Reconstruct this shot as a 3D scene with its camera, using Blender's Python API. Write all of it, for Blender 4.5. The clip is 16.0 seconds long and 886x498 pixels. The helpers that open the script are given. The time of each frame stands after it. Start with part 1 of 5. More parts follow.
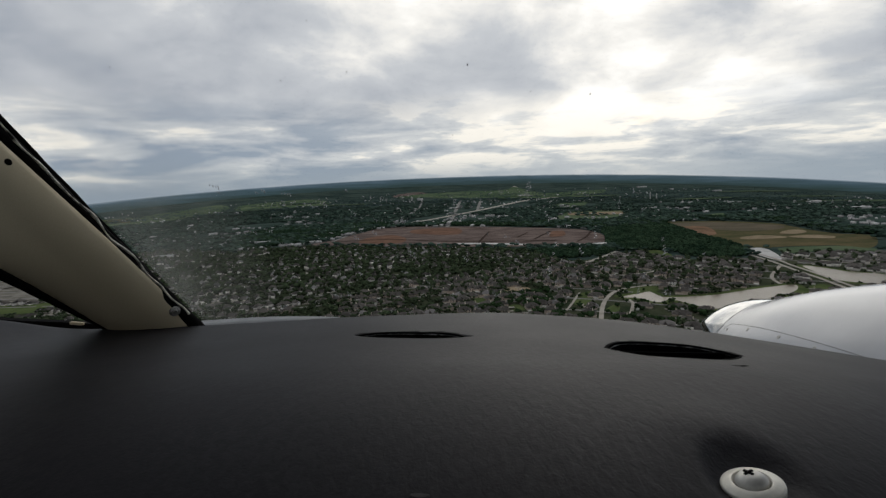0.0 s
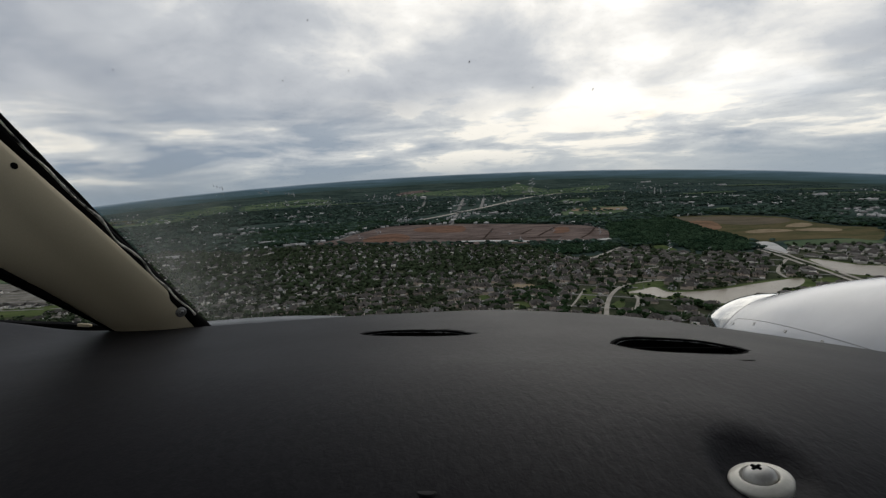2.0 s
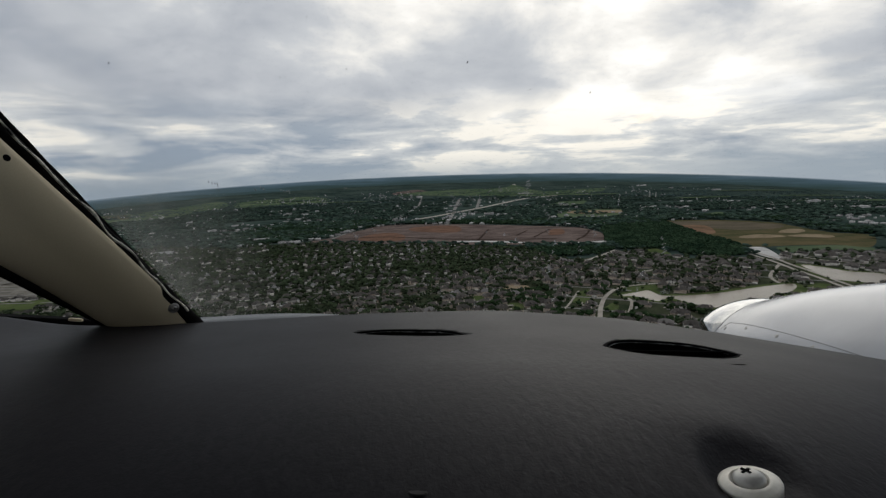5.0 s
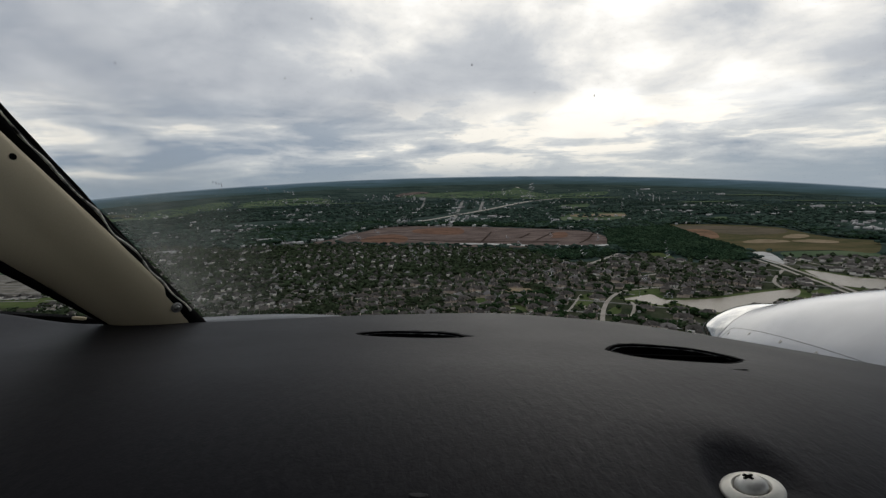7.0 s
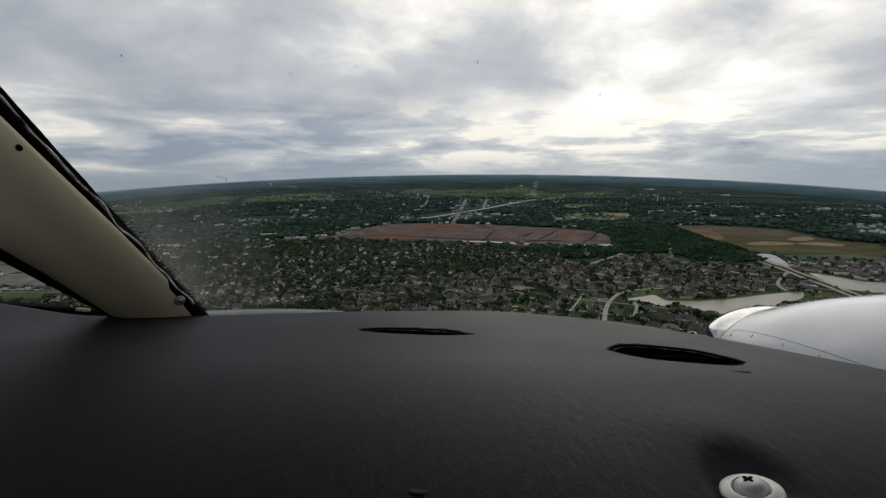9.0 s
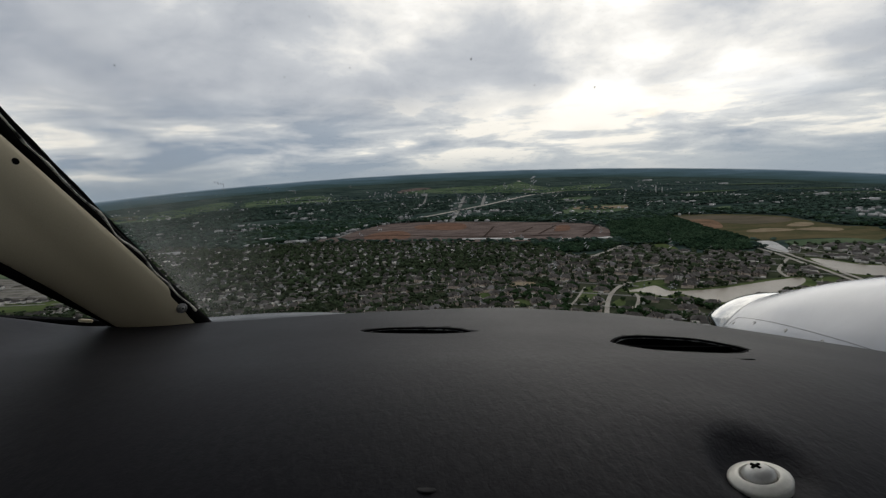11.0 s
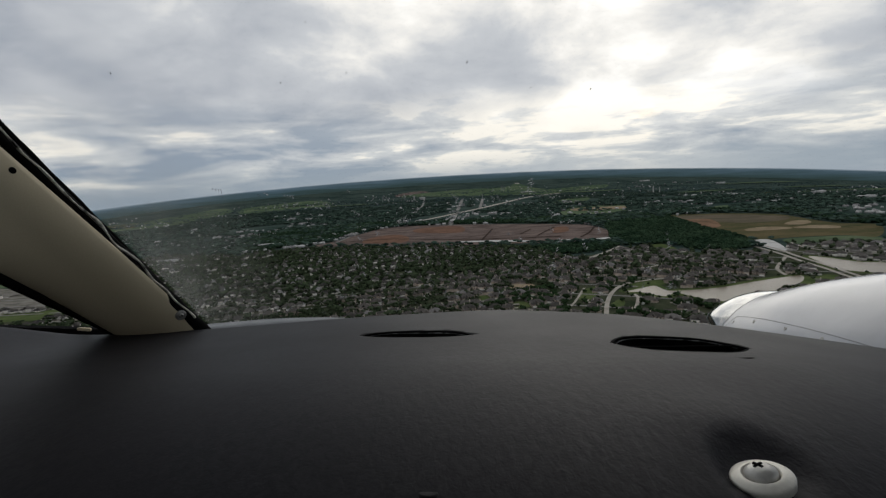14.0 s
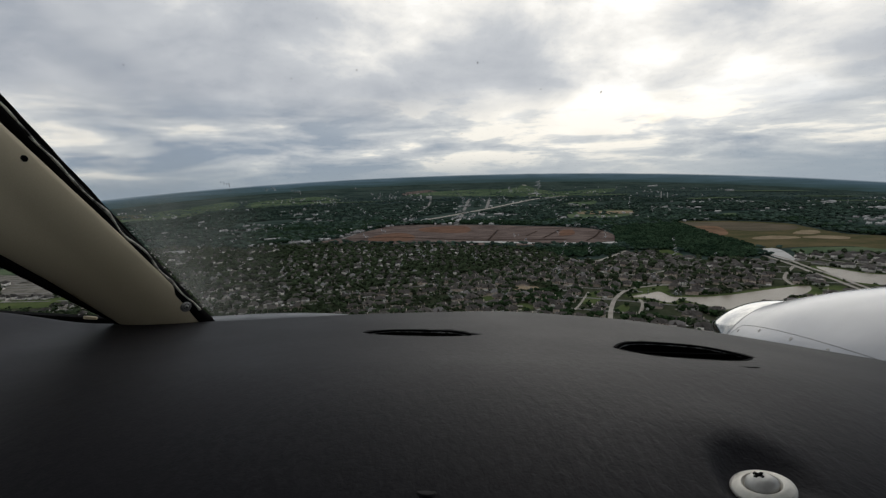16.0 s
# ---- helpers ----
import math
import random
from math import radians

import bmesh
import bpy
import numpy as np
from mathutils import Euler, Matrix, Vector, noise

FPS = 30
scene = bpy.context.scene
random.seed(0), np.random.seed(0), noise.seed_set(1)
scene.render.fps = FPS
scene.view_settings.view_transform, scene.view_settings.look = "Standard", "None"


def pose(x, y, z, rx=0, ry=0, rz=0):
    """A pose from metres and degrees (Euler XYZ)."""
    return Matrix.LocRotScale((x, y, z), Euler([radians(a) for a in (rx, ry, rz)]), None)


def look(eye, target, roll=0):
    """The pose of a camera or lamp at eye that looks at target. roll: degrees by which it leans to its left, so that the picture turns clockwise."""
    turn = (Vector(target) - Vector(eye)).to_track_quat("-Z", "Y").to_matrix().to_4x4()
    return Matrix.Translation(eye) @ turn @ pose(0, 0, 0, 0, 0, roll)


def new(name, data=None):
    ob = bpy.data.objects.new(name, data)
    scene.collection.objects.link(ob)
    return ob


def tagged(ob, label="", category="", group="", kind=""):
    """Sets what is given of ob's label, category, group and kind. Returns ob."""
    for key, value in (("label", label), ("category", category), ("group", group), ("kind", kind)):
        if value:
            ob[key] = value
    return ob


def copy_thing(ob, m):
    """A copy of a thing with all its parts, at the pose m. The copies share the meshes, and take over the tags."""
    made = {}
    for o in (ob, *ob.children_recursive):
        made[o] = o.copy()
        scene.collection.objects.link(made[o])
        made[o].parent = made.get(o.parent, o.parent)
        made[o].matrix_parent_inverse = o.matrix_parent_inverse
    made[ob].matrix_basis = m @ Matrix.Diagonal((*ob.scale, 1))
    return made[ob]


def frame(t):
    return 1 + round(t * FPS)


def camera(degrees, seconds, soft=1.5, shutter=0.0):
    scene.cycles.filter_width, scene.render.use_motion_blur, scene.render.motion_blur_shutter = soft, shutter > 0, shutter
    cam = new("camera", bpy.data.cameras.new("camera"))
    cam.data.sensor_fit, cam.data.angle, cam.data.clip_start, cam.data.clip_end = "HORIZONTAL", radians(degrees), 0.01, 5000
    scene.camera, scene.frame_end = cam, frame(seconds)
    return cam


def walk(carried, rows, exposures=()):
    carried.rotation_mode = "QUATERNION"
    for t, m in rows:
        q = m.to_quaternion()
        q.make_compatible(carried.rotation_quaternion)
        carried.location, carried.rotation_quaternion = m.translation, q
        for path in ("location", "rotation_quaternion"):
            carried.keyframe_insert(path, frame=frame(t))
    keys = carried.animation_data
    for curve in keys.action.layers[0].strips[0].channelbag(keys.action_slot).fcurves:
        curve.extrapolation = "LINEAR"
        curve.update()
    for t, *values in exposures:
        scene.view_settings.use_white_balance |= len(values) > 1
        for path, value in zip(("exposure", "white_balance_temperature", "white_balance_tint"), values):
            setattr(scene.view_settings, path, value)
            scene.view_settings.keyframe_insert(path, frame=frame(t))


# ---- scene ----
# ---- camera and flight attitude ----
# The eye sits over the glareshield of an aircraft 200 m above flat suburbs.
H = 200.0
AIRCRAFT = pose(0, 0, H, -8.885, 1.955, 0)
cam = camera(86.4, 16.0, soft=1.35)
TURNS = [  # seconds, yaw, pitch, roll against the cockpit
    (0.0, 0.05, 0.22, 0.10), (0.5, -0.02, 0.30, 0.51), (1.0, 0.26, 0.03, 0.86), (1.5, 0.64, -0.42, 1.06),
    (2.0, 0.54, -0.04, 0.82), (2.5, 0.39, 0.28, 0.61), (3.0, 0.36, -0.03, 0.87), (3.5, 0.78, -0.20, 0.75),
    (4.0, 0.42, -0.09, 0.14), (4.5, -0.02, -0.05, -0.01), (7.0, 0.28, 0.20, -0.65), (7.5, 0.26, 0.42, -0.10),
    (8.0, 0.92, 0.34, 0.32), (8.5, 1.07, 0.16, -0.54), (9.0, 0.63, -0.13, -1.51), (11.5, 0.63, -0.34, 0.77),
    (12.0, 0.21, 0.29, -1.02), (12.5, 0.01, 0.10, -0.57), (13.0, 0.68, -0.11, 0.52), (13.5, 0.66, 0.06, 1.11),
    (14.0, 0.47, 0.04, 1.35), (14.5, 0.38, -0.12, 1.13), (15.0, 1.05, -0.25, 1.40), (15.5, 1.44, -0.28, 0.80),
    (16.0, 1.10, -0.01, -0.31)]
walk(cam, [(t, AIRCRAFT @ pose(0, 0, 0, 90 + p, r, y)) for t, y, p, r in TURNS])

# ---- sky and sun ----
SUN_AZ, SUN_EL = 19.0, 19.0
sun_dir = Vector((math.sin(radians(SUN_AZ)) * math.cos(radians(SUN_EL)),
                  math.cos(radians(SUN_AZ)) * math.cos(radians(SUN_EL)), math.sin(radians(SUN_EL))))


class Nodes:
    """Short hand for a node tree."""

    def __init__(self, tree):
        self.tree = tree

    def add(self, kind, inputs=None, operation="", data_type="", blend_type=""):
        n = self.tree.nodes.new(kind)
        if operation:
            n.operation = operation
        if data_type:
            n.data_type, n.blend_type = data_type, blend_type
        for k, v in (inputs or {}).items():
            if isinstance(v, bpy.types.NodeSocket):
                self.tree.links.new(v, n.inputs[k])
            else:
                n.inputs[k].default_value = v
        return n

    def math(self, op, a, b=0.0, c=0.0):
        return self.add("ShaderNodeMath", {0: a, 1: b, 2: c}, operation=op).outputs[0]

    def vec(self, op, a, b=(0, 0, 0)):
        return self.add("ShaderNodeVectorMath", {0: a, 1: b}, operation=op)

    def mix(self, f, a, b, blend="MIX"):
        n = self.add("ShaderNodeMix", data_type="RGBA", blend_type=blend)
        for i, v in ((0, f), (6, a), (7, b)):
            if isinstance(v, bpy.types.NodeSocket):
                self.tree.links.new(v, n.inputs[i])
            else:
                n.inputs[i].default_value = v if i == 0 or len(v) == 4 else (*v, 1)
        return n.outputs[2]

    def ramp(self, f, *stops):
        n = self.add("ShaderNodeValToRGB", {0: f})
        e = n.color_ramp.elements
        while len(e) < len(stops):
            e.new(0.5)
        for el, (p, c) in zip(e, stops):
            el.position, el.color = p, (c, c, c, 1) if isinstance(c, (int, float)) else (*c, 1)
        return n.outputs[0]

    def noise(self, vector, scale, detail=4.0, rough=0.5, distort=0.0):
        return self.add("ShaderNodeTexNoise", {"Vector": vector, "Scale": scale, "Detail": detail, "Roughness": rough,
                                               "Distortion": distort}).outputs[0]


def make_world():
    world = bpy.data.worlds.new("overcast_sky")
    scene.world = world
    world.use_nodes = True
    n = Nodes(world.node_tree)
    world.node_tree.nodes.clear()
    sky = n.add("ShaderNodeTexSky")
    sky.sky_type, sky.sun_disc, sky.sun_elevation, sky.sun_rotation = "NISHITA", False, radians(SUN_EL), radians(SUN_AZ)
    blue = n.vec("MULTIPLY", sky.outputs[0], (0.075, 0.075, 0.075)).outputs[0]
    d = n.add("ShaderNodeTexCoord").outputs["Generated"]
    xyz = n.add("ShaderNodeSeparateXYZ", {0: d})
    z = n.math("MAXIMUM", xyz.outputs[2], 0.0)
    zc = n.math("ADD", z, 0.20)
    flat = n.add("ShaderNodeCombineXYZ", {0: n.math("DIVIDE", xyz.outputs[0], zc), 1: n.math("DIVIDE", xyz.outputs[1], zc), 2: 5.1}).outputs[0]
    big = n.noise(flat, 0.9, 2.0, 0.45, 0.3)
    zf = n.math("ADD", z, 0.36)
    wide = n.add("ShaderNodeCombineXYZ", {0: n.math("DIVIDE", xyz.outputs[0], zf), 1: n.math("DIVIDE", xyz.outputs[1], zf), 2: 2.2}).outputs[0]
    fine = n.noise(wide, 2.6, 7.0, 0.54, 0.4)
    puffs = n.noise(n.vec("MULTIPLY", d, (1.0, 1.0, 2.2)).outputs[0], 6.0, 7.0, 0.58, 0.15)
    body = n.math("ADD", n.math("MULTIPLY", big, 0.50), n.math("ADD", n.math("MULTIPLY", fine, 0.30), n.math("MULTIPLY", puffs, 0.24)))
    glow = n.vec("DOT_PRODUCT", d, tuple(sun_dir)).outputs["Value"]
    near = n.ramp(glow, (0.80, 0.0), (0.94, 0.22), (0.98, 0.52), (0.998, 1.0))
    gap = n.ramp(n.vec("DOT_PRODUCT", d, (0.44, 0.885, 0.15)).outputs["Value"], (0.955, 0.0), (0.995, 1.0))
    rift = n.ramp(n.vec("DOT_PRODUCT", d, (-0.13, 0.98, 0.14)).outputs["Value"], (0.965, 0.0), (0.996, 0.8))
    gap = n.math("ADD", gap, rift)
    band = n.math("MULTIPLY", n.ramp(z, (0.05, 0.0), (0.105, 1.0), (0.17, 0.0)), n.ramp(glow, (0.62, 0.0), (0.90, 1.0)))
    east = n.ramp(n.vec("DOT_PRODUCT", d, (math.sin(radians(75)), math.cos(radians(75)), 0.25)).outputs["Value"], (0.60, 0.0), (0.92, 0.085))
    west = n.ramp(n.vec("DOT_PRODUCT", d, (math.sin(radians(-70)), math.cos(radians(-70)), 0.25)).outputs["Value"], (0.45, 0.0), (0.92, 0.07))
    body = n.math("SUBTRACT", n.math("SUBTRACT", body, east), west)
    thin = n.math("ADD", body, n.math("ADD", n.math("MULTIPLY", near, 0.135), n.math("ADD", n.math("MULTIPLY", band, 0.09), n.math("MULTIPLY", gap, 0.07))))
    cloud = n.ramp(thin, (0.35, (0.265, 0.31, 0.38)), (0.455, (0.435, 0.462, 0.51)), (0.555, (0.59, 0.61, 0.64)), (0.635, (0.93, 0.91, 0.87)), (0.70, (1.25, 1.22, 1.17)))
    # towards the horizon the deck opens onto paler blue between thin lit streaks
    low = n.ramp(z, (0.03, 1.0), (0.10, 0.7), (0.17, 0.0))
    drawn = n.vec("MULTIPLY", d, (1.0, 1.0, 5.0)).outputs[0]
    lines = n.noise(drawn, 4.8, 8.0, 0.58, 0.25)
    side = n.ramp(glow, (0.86, 0.0), (0.93, 0.5), (0.97, 1.0))
    streak = n.ramp(n.math("ADD", n.math("SUBTRACT", lines, east), n.math("MULTIPLY", side, 0.12)), (0.39, (0.28, 0.34, 0.415)), (0.485, (0.46, 0.495, 0.535)), (0.565, (0.63, 0.65, 0.655)), (0.635, (1.02, 0.97, 0.87)))
    murk = n.ramp(glow, (0.70, (0.27, 0.325, 0.38)), (0.90, (0.36, 0.41, 0.455)), (0.985, (0.58, 0.605, 0.61)))
    streak = n.mix(n.ramp(z, (0.0, 0.8), (0.02, 0.45), (0.05, 0.0)), streak, murk)
    deck = n.mix(low, cloud, streak)
    gaps = n.ramp(thin, (0.74, 0.0), (0.84, 0.3))
    out = n.mix(gaps, deck, blue)
    bg = n.add("ShaderNodeBackground", {0: out, 1: 1.0})
    n.add("ShaderNodeOutputWorld", {0: bg.outputs[0]})


make_world()
sun = new("sun", bpy.data.lights.new("sun", "SUN"))
sun.data.energy, sun.data.angle, sun.data.color = 0.5, radians(50), (1.0, 0.96, 0.90)
sun.matrix_world = look(sun_dir * 900 + Vector((0, 0, 300)), (0, 0, 300))
scene.view_settings.exposure = 0.0


# ---- materials ----
def surface(name, a, b, scale, rough=0.8, bump=0.0, fine=None, metal=0.0, vary=0.0, island=0.0, spec=0.3, detail=5.0, stops=(0.38, 0.62), pale=None, stretch=0.0):
    """Two colours mixed by noise at a large and a fine scale, with relief; vary: random brightness by object, island: by loose piece."""
    m = bpy.data.materials.new(name)
    m.use_nodes = True
    n = Nodes(m.node_tree)
    bsdf = m.node_tree.nodes["Principled BSDF"]
    co = n.add("ShaderNodeTexCoord").outputs["Object"]
    if stretch:
        co = n.vec("MULTIPLY", co, (1.0, stretch, 1.0)).outputs[0]
    f1 = n.noise(co, scale, detail, 0.55, 0.2)
    f2 = n.noise(co, fine or scale * 9, 3.0, 0.6)
    f = n.math("ADD", n.math("MULTIPLY", f1, 0.68), n.math("MULTIPLY", f2, 0.32))
    col = n.mix(n.ramp(f, (stops[0], 0.0), (stops[1], 1.0)), a, b)
    rnd = None
    if vary:
        rnd = n.add("ShaderNodeObjectInfo").outputs["Random"]
    if island:
        rnd = n.add("ShaderNodeNewGeometry").outputs["Random Per Island"]
    if rnd is not None:
        k = max(vary, island)
        gain = n.math("ADD", n.math("MULTIPLY", rnd, 2 * k), 1 - k)
        grey = n.add("ShaderNodeCombineXYZ", {0: gain, 1: gain, 2: gain}).outputs[0]
        col = n.mix(1.0, col, grey, "MULTIPLY")
    if pale and rnd is not None:
        col = n.mix(n.ramp(rnd, (0.91, 0.0), (0.93, 1.0)), col, pale)
    m.node_tree.links.new(col, bsdf.inputs["Base Color"])
    r = n.math("ADD", n.math("MULTIPLY", f2, 0.16), rough - 0.08)
    m.node_tree.links.new(r, bsdf.inputs["Roughness"])
    bsdf.inputs["Metallic"].default_value = metal
    bsdf.inputs["Specular IOR Level"].default_value = spec
    if bump:
        bp = n.add("ShaderNodeBump", {"Strength": 0.6, "Distance": bump, "Height": f2})
        m.node_tree.links.new(bp.outputs[0], bsdf.inputs["Normal"])
    return m


MAT = {
    # land colour carries a blue-grey lift that paints distance haze
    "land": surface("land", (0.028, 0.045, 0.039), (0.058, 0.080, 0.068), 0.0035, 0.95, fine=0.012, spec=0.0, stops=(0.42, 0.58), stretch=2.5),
    "suburb": surface("lawns", (0.027, 0.038, 0.021), (0.068, 0.072, 0.045), 0.02, 0.95, fine=0.25, spec=0.0),
    "grass": surface("grass", (0.052, 0.076, 0.028), (0.098, 0.120, 0.050), 0.03, 0.95, fine=0.4, spec=0.0),
    "meadow": surface("meadow", (0.058, 0.092, 0.052), (0.115, 0.145, 0.085), 0.006, 0.95, fine=0.06, spec=0.0),
    "brown": surface("graded_soil", (0.092, 0.070, 0.062), (0.185, 0.143, 0.124), 0.012, 0.95, fine=0.09, spec=0.0, stops=(0.40, 0.60), stretch=2.0),
    "rust": surface("rusty_bare_soil", (0.125, 0.085, 0.055), (0.235, 0.145, 0.095), 0.015, 0.95, fine=0.08, spec=0.0, stops=(0.36, 0.56)),
    "fallow": surface("fallow_field", (0.092, 0.082, 0.058), (0.150, 0.122, 0.088), 0.008, 0.95, fine=0.06, spec=0.0, stretch=2.0),
    "orange": surface("red_clay", (0.125, 0.074, 0.053), (0.205, 0.122, 0.086), 0.02, 0.95, fine=0.2, spec=0.0),
    "tan": surface("dry_field", (0.060, 0.066, 0.033), (0.135, 0.108, 0.060), 0.006, 0.95, fine=0.05, spec=0.0, stretch=2.0),
    "sand": surface("bare_sand", (0.20, 0.155, 0.100), (0.31, 0.245, 0.165), 0.02, 0.95, fine=0.2, spec=0.0),
    "dark": surface("dark_earth", (0.035, 0.026, 0.022), (0.07, 0.05, 0.04), 0.05, 0.95, spec=0.0),
    "concrete": surface("concrete_paving", (0.25, 0.225, 0.19), (0.38, 0.345, 0.295), 0.04, 0.85, fine=0.6, spec=0.2),
    "asphalt": surface("worn_asphalt", (0.13, 0.125, 0.115), (0.22, 0.21, 0.19), 0.04, 0.9, fine=0.6, spec=0.2),
    "lot": surface("pale_worn_paving", (0.085, 0.078, 0.062), (0.21, 0.195, 0.165), 0.03, 0.9, fine=0.15, spec=0.1, stops=(0.40, 0.58), stretch=2.0),
    "white_gravel": surface("pale_caliche", (0.38, 0.37, 0.35), (0.58, 0.565, 0.535), 0.03, 0.9, fine=0.3, spec=0.2),
    "roof": surface("shingle_roof", (0.043, 0.038, 0.033), (0.092, 0.083, 0.074), 0.25, 0.9, fine=2.5, vary=0.35, spec=0.2, pale=(0.15, 0.14, 0.135)),
    "roof_far": surface("old_shingle_roof", (0.030, 0.028, 0.025), (0.077, 0.070, 0.061), 0.25, 0.9, fine=2.5, island=0.6, spec=0.2, pale=(0.17, 0.165, 0.16)),
    "roof_east": surface("brown_shingle_roof", (0.043, 0.038, 0.033), (0.092, 0.083, 0.074), 0.25, 0.9, fine=2.5, island=0.45, spec=0.2, pale=(0.15, 0.14, 0.135)),
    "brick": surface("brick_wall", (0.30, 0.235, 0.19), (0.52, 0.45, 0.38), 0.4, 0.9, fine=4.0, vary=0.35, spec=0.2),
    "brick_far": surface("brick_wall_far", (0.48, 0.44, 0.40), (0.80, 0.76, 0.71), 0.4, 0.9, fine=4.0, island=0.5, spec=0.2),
    "paint": surface("white_house_paint", (0.62, 0.60, 0.56), (0.78, 0.76, 0.72), 0.6, 0.7, vary=0.1),
    "pane": surface("dark_window_glass", (0.02, 0.024, 0.03), (0.04, 0.045, 0.05), 0.5, 0.12, spec=0.6),
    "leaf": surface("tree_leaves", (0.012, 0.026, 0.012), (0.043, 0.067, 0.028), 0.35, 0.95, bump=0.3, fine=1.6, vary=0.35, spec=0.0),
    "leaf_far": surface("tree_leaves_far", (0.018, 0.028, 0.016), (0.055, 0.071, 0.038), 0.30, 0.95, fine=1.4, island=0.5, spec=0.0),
    # far woods: leaves paled and blued, haze painted into the base colour
    "wood_far": surface("hazed_woodland_leaves", (0.021, 0.038, 0.030), (0.060, 0.088, 0.068), 0.02, 0.95, fine=0.2, island=0.5, spec=0.0),
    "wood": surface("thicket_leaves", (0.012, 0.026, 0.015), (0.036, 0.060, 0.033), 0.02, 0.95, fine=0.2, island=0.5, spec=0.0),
    "bark": surface("bark", (0.06, 0.045, 0.035), (0.14, 0.11, 0.085), 1.5, 0.95, fine=9.0),
    "water": surface("muddy_water", (0.135, 0.112, 0.078), (0.185, 0.154, 0.108), 0.012, 0.38, bump=0.25, fine=0.5, spec=0.22),
    # cockpit
    "beige": surface("beige_trim", (0.50, 0.425, 0.285), (0.57, 0.49, 0.34), 3.0, 0.62, bump=0.00008, fine=900.0),
    "rubber": surface("black_rubber", (0.003, 0.003, 0.003), (0.007, 0.0066, 0.0064), 40.0, 0.85, bump=0.001, fine=160.0, spec=0.02),
    # aged sealant, its pale tone raised to paint outside light glowing through
    "edge": surface("aged_sealant_glow", (0.010, 0.010, 0.009), (0.74, 0.71, 0.60), 38.0, 0.6, bump=0.001, fine=160.0, stops=(0.40, 0.52)),
    "steel": surface("bright_steel", (0.66, 0.63, 0.55), (0.78, 0.75, 0.67), 60.0, 0.42, fine=700.0, metal=0.25),
    "nickel": surface("nickel_screw", (0.52, 0.50, 0.46), (0.64, 0.62, 0.57), 60.0, 0.40, fine=700.0, metal=0.3),
    "dull_steel": surface("dull_steel", (0.22, 0.21, 0.20), (0.36, 0.35, 0.33), 90.0, 0.4, fine=700.0, metal=0.8),
    "chrome": surface("polished_aluminium", (0.24, 0.25, 0.255), (0.42, 0.42, 0.41), 7.0, 0.10, fine=30.0, metal=1.0),
    "lip_front": surface("dark_inlet_edge", (0.075, 0.092, 0.095), (0.13, 0.15, 0.152), 9.0, 0.3, fine=60.0, metal=0.4),
    "white": surface("white_aircraft_paint", (0.31, 0.315, 0.327), (0.365, 0.37, 0.388), 3.0, 0.26, fine=1.5, spec=0.30),
    "strip_grey": surface("grey_base_strip", (0.09, 0.095, 0.10), (0.17, 0.175, 0.18), 30.0, 0.5, fine=200.0),
    # black duct edge with pale patches painted as glints
    "glint_edge": surface("duct_edge_glints", (0.006, 0.006, 0.006), (0.16, 0.16, 0.155), 130.0, 0.5, fine=500.0, stops=(0.46, 0.60)),
    "seam": surface("panel_seam", (0.10, 0.10, 0.105), (0.19, 0.19, 0.195), 20.0, 0.6),
    "black": surface("black_duct", (0.003, 0.003, 0.003), (0.006, 0.006, 0.006), 50.0, 0.9, spec=0.02),
    "scuff": surface("scuffed_vinyl", (0.012, 0.012, 0.012), (0.030, 0.029, 0.030), 300.0, 0.55, spec=0.06),
    "liner": surface("pale_headliner", (0.36, 0.35, 0.32), (0.44, 0.43, 0.40), 6.0, 0.9),
}


